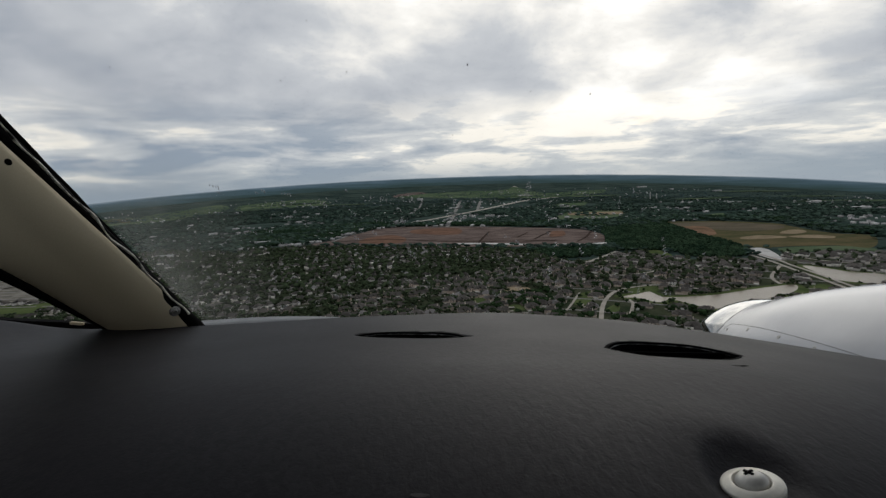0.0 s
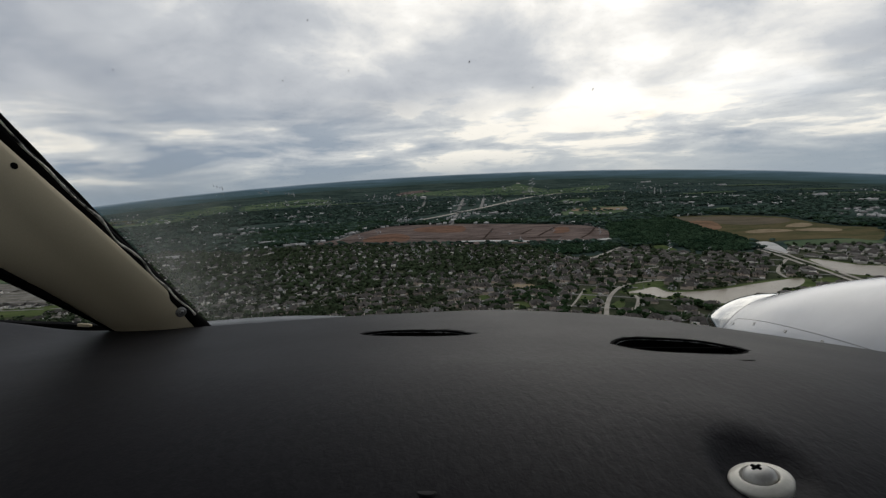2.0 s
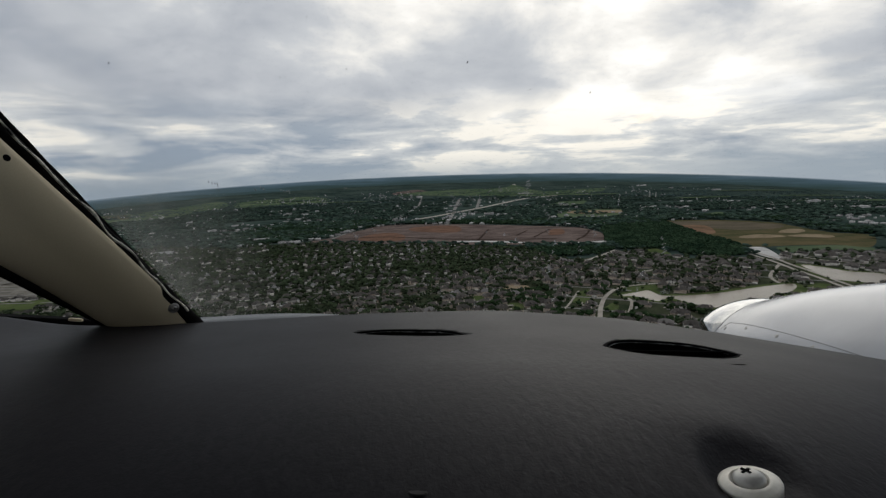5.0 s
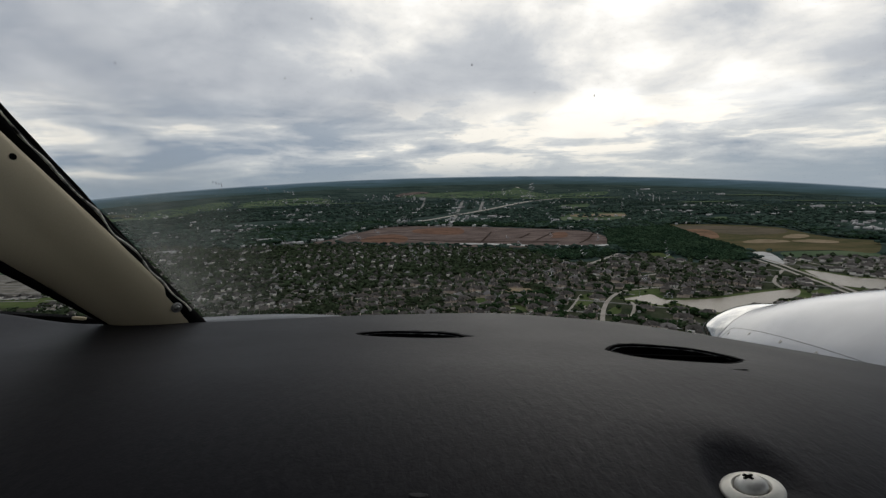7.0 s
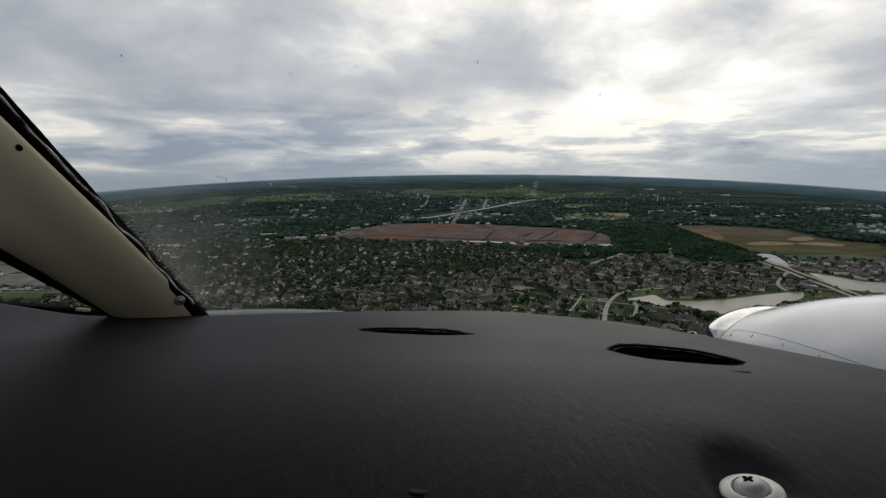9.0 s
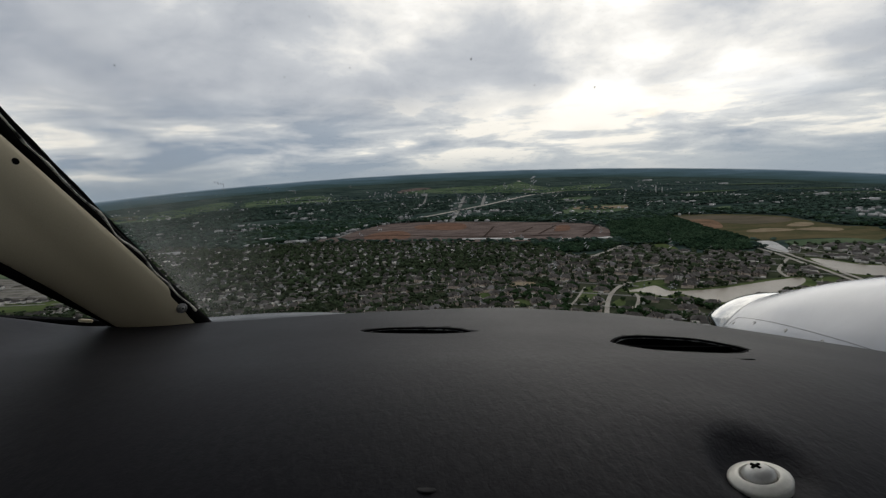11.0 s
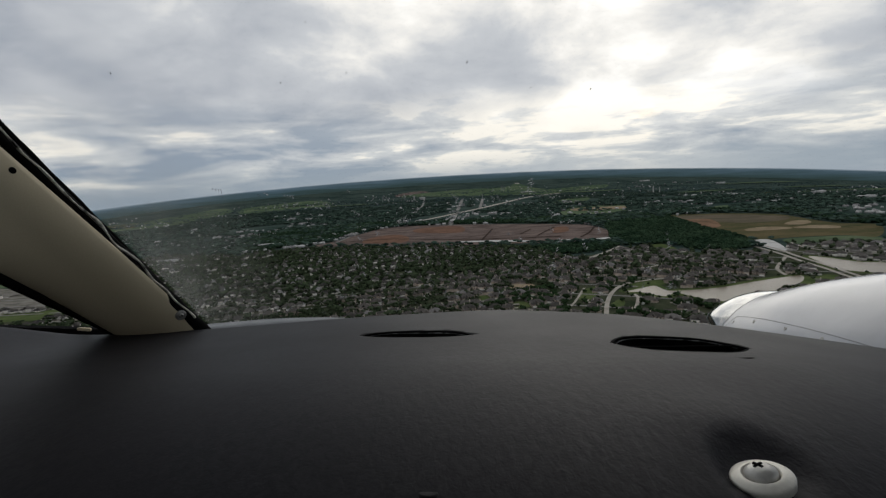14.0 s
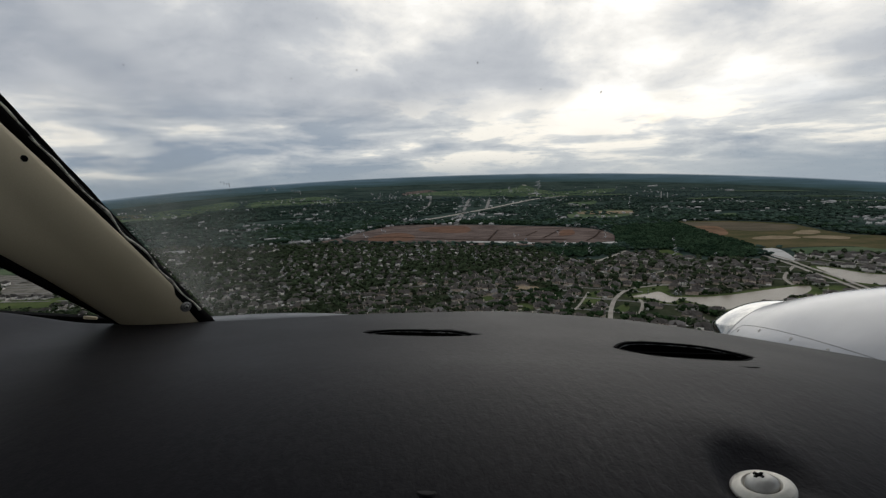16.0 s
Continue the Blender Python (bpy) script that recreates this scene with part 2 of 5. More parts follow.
def vinyl_material():
    """Black padded vinyl: fine grain, and soft wrinkles pulled round its fixings."""
    m = bpy.data.materials.new("black_vinyl")
    m.use_nodes = True
    n = Nodes(m.node_tree)
    bsdf = m.node_tree.nodes["Principled BSDF"]
    co = n.add("ShaderNodeTexCoord").outputs["Object"]
    stain = n.noise(co, 9.0, 5.0, 0.55, 0.2)
    grain = n.noise(co, 650.0, 3.0, 0.6)
    pebble = n.noise(n.vec("MULTIPLY", co, (1.0, 0.55, 1.0)).outputs[0], 260.0, 2.0, 0.55, 0.5)
    fold = n.noise(n.vec("MULTIPLY", co, (1.6, 0.5, 1.0)).outputs[0], 60.0, 2.0, 0.5, 0.8)
    tint = n.mix(n.ramp(stain, (0.35, 0.0), (0.65, 1.0)), (0.0050, 0.0048, 0.0057), (0.0115, 0.0108, 0.0124))
    worn = n.mix(n.ramp(pebble, (0.40, 0.0), (0.62, 0.45)), tint, (0.0160, 0.0152, 0.0168))
    m.node_tree.links.new(worn, bsdf.inputs["Base Color"])
    m.node_tree.links.new(n.math("ADD", n.math("MULTIPLY", stain, 0.22), 0.41), bsdf.inputs["Roughness"])
    bsdf.inputs["Specular IOR Level"].default_value = 0.095
    bsdf.inputs["Specular Tint"].default_value = (0.93, 0.90, 1.0, 1)
    away = n.vec("DISTANCE", co, (0.145, 0.195, -0.088)).outputs["Value"]
    pull = n.ramp(away, (0.0, 1.0), (0.14, 0.55), (0.30, 0.0))
    relief = n.math("MULTIPLY", n.math("ADD", pebble, n.math("MULTIPLY", fold, 0.8)), n.math("ADD", n.math("MULTIPLY", pull, 0.8), 0.35))
    b1 = n.add("ShaderNodeBump", {"Strength": 0.30, "Distance": 0.0009, "Height": relief})
    b2 = n.add("ShaderNodeBump", {"Strength": 0.5, "Distance": 0.00022, "Height": grain, "Normal": b1.outputs[0]})
    m.node_tree.links.new(b2.outputs[0], bsdf.inputs["Normal"])
    return m


def glass_material():
    m = bpy.data.materials.new("windshield_acrylic")
    m.use_nodes = True
    n = Nodes(m.node_tree)
    m.node_tree.nodes.clear()
    fr = n.add("ShaderNodeFresnel", {"IOR": 1.12}).outputs[0]
    clear = n.add("ShaderNodeBsdfTransparent", {0: (0.975, 0.98, 0.98, 1)})
    gloss = n.add("ShaderNodeBsdfGlossy", {"Roughness": 0.03})
    mix = n.add("ShaderNodeMixShader", {0: n.math("MULTIPLY", fr, 0.6), 1: clear.outputs[0], 2: gloss.outputs[0]})
    # a film of dust dried on along the lower corner beside the post
    co = n.add("ShaderNodeTexCoord").outputs["Object"]
    away = n.vec("DISTANCE", n.vec("MULTIPLY", co, (1.0, 0.0, 0.55)).outputs[0], (-0.305, 0.0, -0.012)).outputs["Value"]
    film = n.math("MULTIPLY", n.ramp(away, (0.0, 0.32), (0.05, 0.15), (0.125, 0.0)), n.ramp(n.noise(co, 26.0, 5.0), (0.3, 0.35), (0.7, 1.0)))
    dust = n.add("ShaderNodeBsdfTranslucent", {0: (0.42, 0.42, 0.40, 1)})
    dusty = n.add("ShaderNodeMixShader", {0: film, 1: mix.outputs[0], 2: dust.outputs[0]})
    n.add("ShaderNodeOutputMaterial", {0: dusty.outputs[0]})
    return m


def drop_material():
    m = bpy.data.materials.new("rain_drop")
    m.use_nodes = True
    n = Nodes(m.node_tree)
    m.node_tree.nodes.clear()
    clear = n.add("ShaderNodeBsdfTransparent", {0: (0.72, 0.73, 0.74, 1)})
    milky = n.add("ShaderNodeBsdfTranslucent", {0: (0.75, 0.76, 0.78, 1)})
    gloss = n.add("ShaderNodeBsdfGlossy", {"Roughness": 0.08})
    a = n.add("ShaderNodeMixShader", {0: 0.24, 1: clear.outputs[0], 2: milky.outputs[0]})
    b = n.add("ShaderNodeMixShader", {0: 0.12, 1: a.outputs[0], 2: gloss.outputs[0]})
    n.add("ShaderNodeOutputMaterial", {0: b.outputs[0]})
    return m


coat = MAT["white"].node_tree.nodes["Principled BSDF"].inputs
coat["Coat Weight"].default_value, coat["Coat Roughness"].default_value = 0.25, 0.06
MAT["glass"], MAT["drop"], MAT["vinyl"] = glass_material(), drop_material(), vinyl_material()


# ---- builders ----
def mesh_of(name, verts, faces, *mats, smooth=False, index=None):
    me = bpy.data.meshes.new(name)
    me.from_pydata([tuple(v) for v in verts], [], [tuple(f) for f in faces])
    for m in mats:
        me.materials.append(m)
    if index is not None:
        me.polygons.foreach_set("material_index", np.asarray(index, dtype=np.int32))
    if smooth:
        me.polygons.foreach_set("use_smooth", np.ones(len(me.polygons), dtype=bool))
    me.update()
    return me


def part(name, bm, material, parent, label="", smooth=False):
    me = bpy.data.meshes.new(name)
    bm.to_mesh(me)
    bm.free()
    me.materials.append(material)
    if smooth:
        me.polygons.foreach_set("use_smooth", np.ones(len(me.polygons), dtype=bool))
    ob = new(name, me)
    ob.parent = parent
    return tagged(ob, label)


def piece(name, me, parent, m=None, label=""):
    ob = new(name, me)
    ob.parent = parent
    if m is not None:
        ob.matrix_basis = m
    return tagged(ob, label)


def join(name, template, places, mats, smooth=False):
    """One mesh out of many posed copies of a (verts, faces, material index) template; places: rows of x, y, z, turn, sx, sy, sz."""
    v, f, mi = template
    v, f, p = np.asarray(v, float), np.asarray(f), np.asarray(places, float)
    c, s = np.cos(p[:, 3])[:, None], np.sin(p[:, 3])[:, None]
    q = v[None] * p[:, None, 4:7]
    out = np.stack([q[..., 0] * c - q[..., 1] * s, q[..., 0] * s + q[..., 1] * c, q[..., 2]], -1) + p[:, None, :3]
    faces = f[None] + (np.arange(len(p)) * len(v))[:, None, None]
    me = bpy.data.meshes.new(name)
    nf, k = len(f) * len(p), f.shape[1]
    me.vertices.add(len(v) * len(p))
    me.vertices.foreach_set("co", out.reshape(-1))
    me.loops.add(nf * k)
    me.loops.foreach_set("vertex_index", faces.reshape(-1).astype(np.int32))
    me.polygons.add(nf)
    me.polygons.foreach_set("loop_start", np.arange(0, nf * k, k, dtype=np.int32))
    me.polygons.foreach_set("material_index", np.tile(np.asarray(mi, np.int32), len(p)))
    for m in mats:
        me.materials.append(m)
    if smooth:
        me.polygons.foreach_set("use_smooth", np.ones(nf, dtype=bool))
    me.update(calc_edges=True)
    me.validate()
    return me


def smooth_line(points, steps=6, closed=False):
    """Catmull-Rom through plan points."""
    p = np.asarray(points, float)
    k, out = len(p), []
    for i in range(k if closed else k - 1):
        a, b, c, d = (p[(i + j) % k] if closed else p[min(max(i + j, 0), k - 1)] for j in (-1, 0, 1, 2))
        for t in np.arange(steps) / steps:
            out.append(0.5 * (2 * b + (c - a) * t + (2 * a - 5 * b + 4 * c - d) * t * t + (3 * b - a - 3 * c + d) * t ** 3))
    if not closed:
        out.append(p[-1])
    return np.array(out)


def inside(poly, x, y):
    """Which of the points x, y lie in the closed plan polygon."""
    x, y = np.asarray(x, float), np.asarray(y, float)
    hit = np.zeros(x.shape, bool)
    q = np.roll(poly, 1, 0)
    for (x1, y1), (x2, y2) in zip(poly, q):
        if y1 != y2:
            hit ^= ((y1 > y) != (y2 > y)) & (x < (x2 - x1) * (y - y1) / (y2 - y1) + x1)
    return hit


def near_line(line, x, y, width):
    x, y = np.asarray(x, float), np.asarray(y, float)
    hit = np.zeros(x.shape, bool)
    for a, b in zip(line[:-1], line[1:]):
        d = b - a
        t = np.clip(((x - a[0]) * d[0] + (y - a[1]) * d[1]) / max(d @ d, 1e-6), 0, 1)
        hit |= np.hypot(x - a[0] - t * d[0], y - a[1] - t * d[1]) < width
    return hit


def land_z(x, y):
    """The land is flat, and climbs very gently beyond 2.6 km to the skyline."""
    x, y = np.asarray(x, float), np.asarray(y, float)
    r, a = np.hypot(x, y), np.arctan2(x, y)
    u = np.where(np.abs(a) < 0.83, np.abs(np.tan(a)), 1.1)
    rim = H - 85 - 4850 * np.maximum(np.cos(a), 0.67) * 0.030 * (np.minimum(u, 1.1) / 0.76) ** 2
    return rim * np.clip((r - 2600) / 2250, 0, 1) ** 1.5


def sheet(name, outline, material, lift=0.5, cuts=0, label="", category="", steps=6):
    """A patch of ground with a smooth outline that follows the land."""
    line = smooth_line(outline, steps, True)
    bm = bmesh.new()
    bm.faces.new([bm.verts.new((x, y, 0)) for x, y in line])
    bmesh.ops.triangulate(bm, faces=bm.faces[:])
    for _ in range(cuts):
        bmesh.ops.subdivide_edges(bm, edges=bm.edges[:], cuts=1, use_grid_fill=True)
    for v in bm.verts:
        v.co.z = float(land_z(v.co.x, v.co.y)) + lift
    bmesh.ops.recalc_face_normals(bm, faces=bm.faces[:])
    if sum(f.normal.z for f in bm.faces) < 0:
        bmesh.ops.reverse_faces(bm, faces=bm.faces[:])
    ob = part(name, bm, material, None)
    return tagged(ob, label, category, kind="structure"), line


def ribbon_mesh(name, lines, width, material, lift):
    verts, faces = [], []
    for line in lines:
        line = np.asarray(line)
        t = np.gradient(line, axis=0)
        t /= np.linalg.norm(t, axis=1)[:, None] + 1e-9
        side = np.stack([-t[:, 1], t[:, 0]], 1) * width / 2
        base = len(verts)
        for a, b in zip(line + side, line - side):
            verts += [(a[0], a[1], float(land_z(*a)) + lift), (b[0], b[1], float(land_z(*b)) + lift)]
        for i in range(len(line) - 1):
            k = base + 2 * i
            faces.append((k, k + 1, k + 3, k + 2))
    return mesh_of(name, verts, faces, material)


def road(name, points, width, material, lift=0.9, label="", steps=8):
    line = smooth_line(points, steps)
    ob = new(name, ribbon_mesh(name, [line], width, material, lift))
    return tagged(ob, label, "road", kind="structure"), line


# ---- land ----
def make_ground():
    rs = np.concatenate([[0, 150, 300, 450], np.arange(600, 2600, 100), np.linspace(2600, 4880, 40)])
    na = 180
    verts, faces = [(0, 0, 0)], []
    for r in rs[1:]:
        a = np.arange(na) * 2 * math.pi / na
        x, y = r * np.sin(a), r * np.cos(a)
        verts += list(zip(x, y, land_z(x, y)))
    for j in range(na):
        faces.append((0, 1 + (j + 1) % na, 1 + j))
    for i in range(len(rs) - 2):
        for j in range(na):
            a, b = 1 + i * na + j, 1 + i * na + (j + 1) % na
            faces.append((a, b, b + na, a + na))
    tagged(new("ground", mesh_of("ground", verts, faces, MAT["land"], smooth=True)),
           "flat green wooded land tinted with haze, reaching the horizon", "ground", kind="structure")


make_ground()


def make_backdrop():
    """The self-lit blue far plain behind the last woods, all the way round."""
    m = bpy.data.materials.new("far_plain_haze")
    m.use_nodes = True
    n = Nodes(m.node_tree)
    m.node_tree.nodes.clear()
    co = n.add("ShaderNodeTexCoord").outputs["Object"]
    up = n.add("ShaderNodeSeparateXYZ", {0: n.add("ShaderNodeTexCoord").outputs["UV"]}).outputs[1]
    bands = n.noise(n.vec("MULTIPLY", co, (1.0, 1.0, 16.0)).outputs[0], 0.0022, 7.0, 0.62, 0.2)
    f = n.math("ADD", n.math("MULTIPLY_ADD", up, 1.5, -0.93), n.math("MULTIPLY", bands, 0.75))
    # distance haze painted as glow: bluer and paler towards the top
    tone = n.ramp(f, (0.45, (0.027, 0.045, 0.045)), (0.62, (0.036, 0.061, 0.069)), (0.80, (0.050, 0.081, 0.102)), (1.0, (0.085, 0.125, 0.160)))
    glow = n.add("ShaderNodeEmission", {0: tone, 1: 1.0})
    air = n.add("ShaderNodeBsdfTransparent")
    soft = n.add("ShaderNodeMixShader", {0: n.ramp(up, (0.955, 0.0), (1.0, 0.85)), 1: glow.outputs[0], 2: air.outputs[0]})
    n.add("ShaderNodeOutputMaterial", {0: soft.outputs[0]})
    verts, faces, k = [], [], 240
    for i in range(k):
        a = 2 * math.pi * i / k
        a = a - 2 * math.pi if a > math.pi else a
        x, y = 5000 * math.sin(a), 5000 * math.cos(a)
        u = min(abs(math.tan(a)), 1.1) if abs(a) < 0.83 else 1.1
        drop = 5000 * max(math.cos(a), 0.67) * 0.030 * (u / 0.76) ** 2
        top = H - drop + 3.0 * noise.noise((a * 40, 1.0, 2.0))
        verts += [(x, y, top - 260), (x, y, top)]
    for i in range(k):
        j = (i + 1) % k
        faces.append((2 * i, 2 * j, 2 * j + 1, 2 * i + 1))
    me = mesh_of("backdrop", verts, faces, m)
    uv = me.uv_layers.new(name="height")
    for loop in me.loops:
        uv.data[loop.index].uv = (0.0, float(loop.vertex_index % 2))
    tagged(new("backdrop", me), "glowing far plain with painted blue-green haze under the horizon", "backdrop", kind="structure")


make_backdrop()
POND = {
    "kidney": [(-21, 434), (12, 475), (51, 502), (87, 524), (99, 510), (78, 463), (51, 424)],
    "winding": [(156, 513), (183, 543), (222, 541), (251, 512), (260, 469), (253, 418), (225, 385), (178, 360), (120, 342), (82, 280), (78, 220), (30, 220), (26, 280), (50, 345), (100, 375), (165, 392), (202, 415), (209, 447), (192, 473), (169, 490)],
    "broad": [(274, 732), (313, 751), (334, 759), (341, 725), (383, 722), (430, 729), (487, 749), (538, 765), (582, 774), (569, 748), (536, 720), (480, 687), (426, 666), (382, 652), (367, 668), (356, 689), (345, 710), (322, 694), (310, 705), (297, 725)],
    "parkway": [(706, 921), (727, 899), (744, 851), (779, 824), (741, 763), (699, 766), (670, 798), (683, 853)],
}
KEEP_OUT = []  # plan outlines that hold no houses
WATER = []
for key, outline in POND.items():
    o = np.array(outline, float)
    mid = o.mean(0)
    bank = smooth_line(outline, 6, True)
    grow = np.gradient(bank, axis=0)
    nrm = np.stack([grow[:, 1], -grow[:, 0]], 1) / (np.linalg.norm(grow, axis=1)[:, None] + 1e-9)
    area = 0.5 * np.sum(bank[:, 0] * np.roll(bank[:, 1], -1) - np.roll(bank[:, 0], -1) * bank[:, 1])
    shore = bank + nrm * (11 if area > 0 else -11)
    _, bank_line = sheet("grass_bank", shore[::3], MAT["grass"], 0.45, label="mown green grass bank round a retention pond", category="grass bank", steps=3)
    _, water_line = sheet("pond", outline, MAT["water"], 0.85, label="muddy brown retention pond reflecting grey sky", category="pond")
    KEEP_OUT.append(bank_line)
    WATER.append(water_line)
_, far_pond = sheet("pond", [(-1872, 2820), (-1716, 2780), (-1616, 2859), (-1769, 3053), (-1896, 3016), (-2000, 3006)], MAT["white_gravel"], 0.9, 1,
                    "pale flooded pit in far fields", "pond")

BROWN = [(-439, 1498), (-387, 1590), (-323, 1779), (-234, 1945), (46, 1901), (411, 1716), (492, 1611), (495, 1425), (442, 1282), (308, 1287), (30, 1343), (-189, 1404), (-357, 1462)]
TAN = [(818, 1777), (956, 1783), (1070, 1730), (1143, 1631), (1126, 1504), (1115, 1350), (1165, 1278), (1006, 1100), (953, 1143), (824, 1151), (740, 1137), (750, 1257), (767, 1461)]
FOREST = [(442, 1282), (492, 1439), (550, 1643), (667, 1692), (800, 1719), (801, 1618), (763, 1390), (752, 1234), (713, 1100), (664, 1047), (598, 1040), (557, 1081), (543, 1163), (451, 1178)]
SUBURB = np.array([(-899, 1465), (-619, 1363), (-489, 1427), (-348, 1424), (29, 1311), (215, 1241), (254, 1062), (334, 1073), (418, 1124), (492, 1140), (544, 1031), (645, 1007), (679, 1028), (739, 1014), (798, 1061), (861, 1061), (938, 1025),
                   (1150, 1000), (900, 600), (520, 420), (0, 380), (-520, 430), (-1000, 900)], float)
FIELDS, FAR_FIELDS = {}, [far_pond]
for nm, ol, mt, lf, lb in (
        ("graded_field", BROWN, "brown", 0.6, "bare brown graded building land with vehicle tracks"),
        ("dry_field", TAN, "tan", 0.6, "dry tan pasture with bare patches"),
        ("clay_patch", [(-114, 1706), (-115, 1837), (44, 1838), (42, 1636)], "orange", 1.0, "orange clay patch of graded land"),
        ("clay_patch", [(-275, 1502), (-267, 1627), (-194, 1683), (-136, 1585), (-144, 1464)], "orange", 1.0, "orange clay patch of graded land"),
        ("clay_patch", [(331, 1493), (369, 1622), (409, 1625), (382, 1505)], "orange", 1.0, "orange clay patch of graded land"),
        ("ploughed_patch", [(825, 1751), (1017, 1709), (1118, 1581), (1056, 1480), (925, 1466), (848, 1580)], "fallow", 0.8, "brown bare upper part of dry pasture"),
        ("clay_patch", [(812, 1613), (888, 1602), (825, 1426), (779, 1413)], "rust", 1.2, "reddish bare patch in dry pasture"),
        ("sand_patch", [(835, 1326), (904, 1355), (951, 1326), (936, 1292), (831, 1290)], "sand", 1.0, "pale bare sand patch in dry pasture"),
        ("sand_patch", [(984, 1383), (1058, 1447), (1091, 1434), (1063, 1383), (1011, 1359)], "sand", 1.3, "pale bare sand patch in dry pasture"),
        ("sand_patch", [(952, 1300), (1026, 1327), (1064, 1287), (1026, 1250)], "sand", 1.6, "pale bare sand patch in dry pasture"),
        ("gravel_lot", [(726, 1132), (776, 1136), (727, 1009), (700, 994), (708, 1076)], "white_gravel", 1.0, "pale gravel lot beside the parkway"),
        ("grass_strip", [(-323, 432), (-234, 479), (-114, 551), (-107, 531), (-209, 452), (-280, 407)], "grass", 0.6, "long mown green drainage strip between houses"),
        ("meadow_strip", [(813, 1136), (947, 1136), (999, 1093), (944, 1031), (888, 1079), (788, 1064)], "meadow", 0.5, "green strip along dry pasture"),
        ("lawn", [(42, 731), (50, 769), (70, 759), (64, 721)], "grass", 0.6, "small green park lawn among houses"),
        ("lawn", [(89, 683), (98, 710), (116, 704), (114, 679)], "grass", 0.6, "small green park lawn among houses"),
        ("lawn", [(193, 702), (219, 762), (248, 773), (220, 705)], "grass", 0.6, "green back gardens between houses"),
        ("lawn", [(493, 1149), (530, 1166), (528, 1089), (494, 1057)], "grass", 0.6, "open green lots at the wood's edge"),
        ("lawn", [(298, 781), (336, 799), (368, 794), (350, 764), (310, 759)], "grass", 0.6, "green verge between a street and a pond"),
        ("lawn", [(227, 661), (250, 691), (255, 678), (238, 648)], "grass", 0.6, "green corner lot beside a street"),
        ("lawn", [(549, 717), (575, 747), (621, 771), (631, 749), (580, 719)], "grass", 0.6, "green lawn between pond and parkway"),
        ("paved_yard", [(-921, 918), (-934, 983), (-853, 954), (-759, 880), (-760, 827), (-854, 848)], "lot", 0.6, "pale paved school yard beside a field"),
        ("paved_yard", [(-1148, 1069), (-1032, 1061), (-927, 1003), (-944, 954), (-1034, 958)], "lot", 0.6, "pale paved lot beside dark grass"),
        ("playing_field", [(-897, 827), (-760, 816), (-712, 840), (-648, 779), (-711, 760), (-838, 770)], "grass", 0.6, "green playing field beside a paved yard"),
        ("grass_strip", [(-1228, 1146), (-1076, 1138), (-958, 1054), (-1038, 1068), (-1164, 1084)], "meadow", 0.6, "dark grass beyond a paved lot"),
        ("paved_yard", [(99, 805), (115, 828), (144, 819), (139, 782), (109, 775)], "sand", 0.6, "pale paved yard among houses")):
    FIELDS[nm], ln = sheet(nm, ol, MAT[mt], lf, 0, lb, nm.replace("_", " "))
    KEEP_OUT.append(ln)
for ol, mt, lb in (
        ([(-379, 3829), (-183, 4076), (162, 4178), (509, 4180), (659, 4454), (728, 4022), (824, 3710), (829, 3458), (574, 3400), (347, 3555), (9, 3663)], "meadow", "green open meadow far away"),
        ([(-1853, 2457), (-1659, 2532), (-1580, 2845), (-1557, 3415), (-1836, 3831), (-1959, 3463), (-2091, 3085), (-2171, 2885)], "meadow", "green open farmland far away"),
        ([(-1441, 3290), (-1183, 3295), (-853, 3592), (-1131, 3969), (-1381, 3861), (-1577, 3659)], "meadow", "green pasture far away"),
        ([(-926, 2007), (-704, 2079), (-518, 2151), (-690, 2389), (-914, 2367), (-1075, 2219)], "land", "dark green field beside woods"),
        ([(715, 3713), (1009, 3831), (1308, 3915), (1192, 3630), (876, 3483)], "meadow", "green pasture far away"),
        ([(619, 2787), (755, 3000), (910, 3043), (809, 2761), (656, 2609)], "meadow", "green pasture far away"),
        ([(525, 2189), (636, 2415), (895, 2382), (766, 2006), (605, 1947), (508, 2019)], "meadow", "green pasture beyond the woods"),
        ([(1024, 1850), (1135, 2022), (1214, 2043), (1086, 1819)], "meadow", "small green pasture far away"),
        ([(1645, 2548), (1817, 2647), (1664, 2440)], "tan", "dry pasture far away"),
        ([(-2043, 2759), (-1827, 2741), (-2058, 3036), (-2221, 3003)], "tan", "dry strip beside a far pit"),
        ([(-383, 3877), (-133, 4054), (-240, 4253), (-417, 4080)], "brown", "bare ploughed field far away")):
    sheet("far_field", ol, MAT[mt], 1.2, 2, lb, "field")
    FAR_FIELDS.append(np.array(ol, float))
sheet("sand_patch", [(631, 2341), (859, 2323), (832, 2191), (609, 2211)], MAT["sand"], 1.6, 0, "pale bare strip in far pasture", "sand patch")

strip_rng = random.Random(8)
for i in range(26):
    r, az = strip_rng.uniform(3150, 4300), radians(strip_rng.uniform(-46, 46))
    w, d = strip_rng.uniform(90, 260), strip_rng.uniform(18, 46) * (1 - 0.5 * (r - 3150) / 1500)
    cx, cy = r * math.sin(az), r * math.cos(az)
    ol = [(cx - w, cy - d * 0.4), (cx - w * 0.3, cy - d), (cx + w * 0.8, cy - d * 0.7), (cx + w, cy + d * 0.5), (cx + w * 0.2, cy + d), (cx - w * 0.7, cy + d * 0.8)]
    sheet("far_field", ol, MAT[strip_rng.choice(("meadow", "meadow", "meadow", "land"))], 6.0, 1, "thin open field between far woods", "field", steps=3)
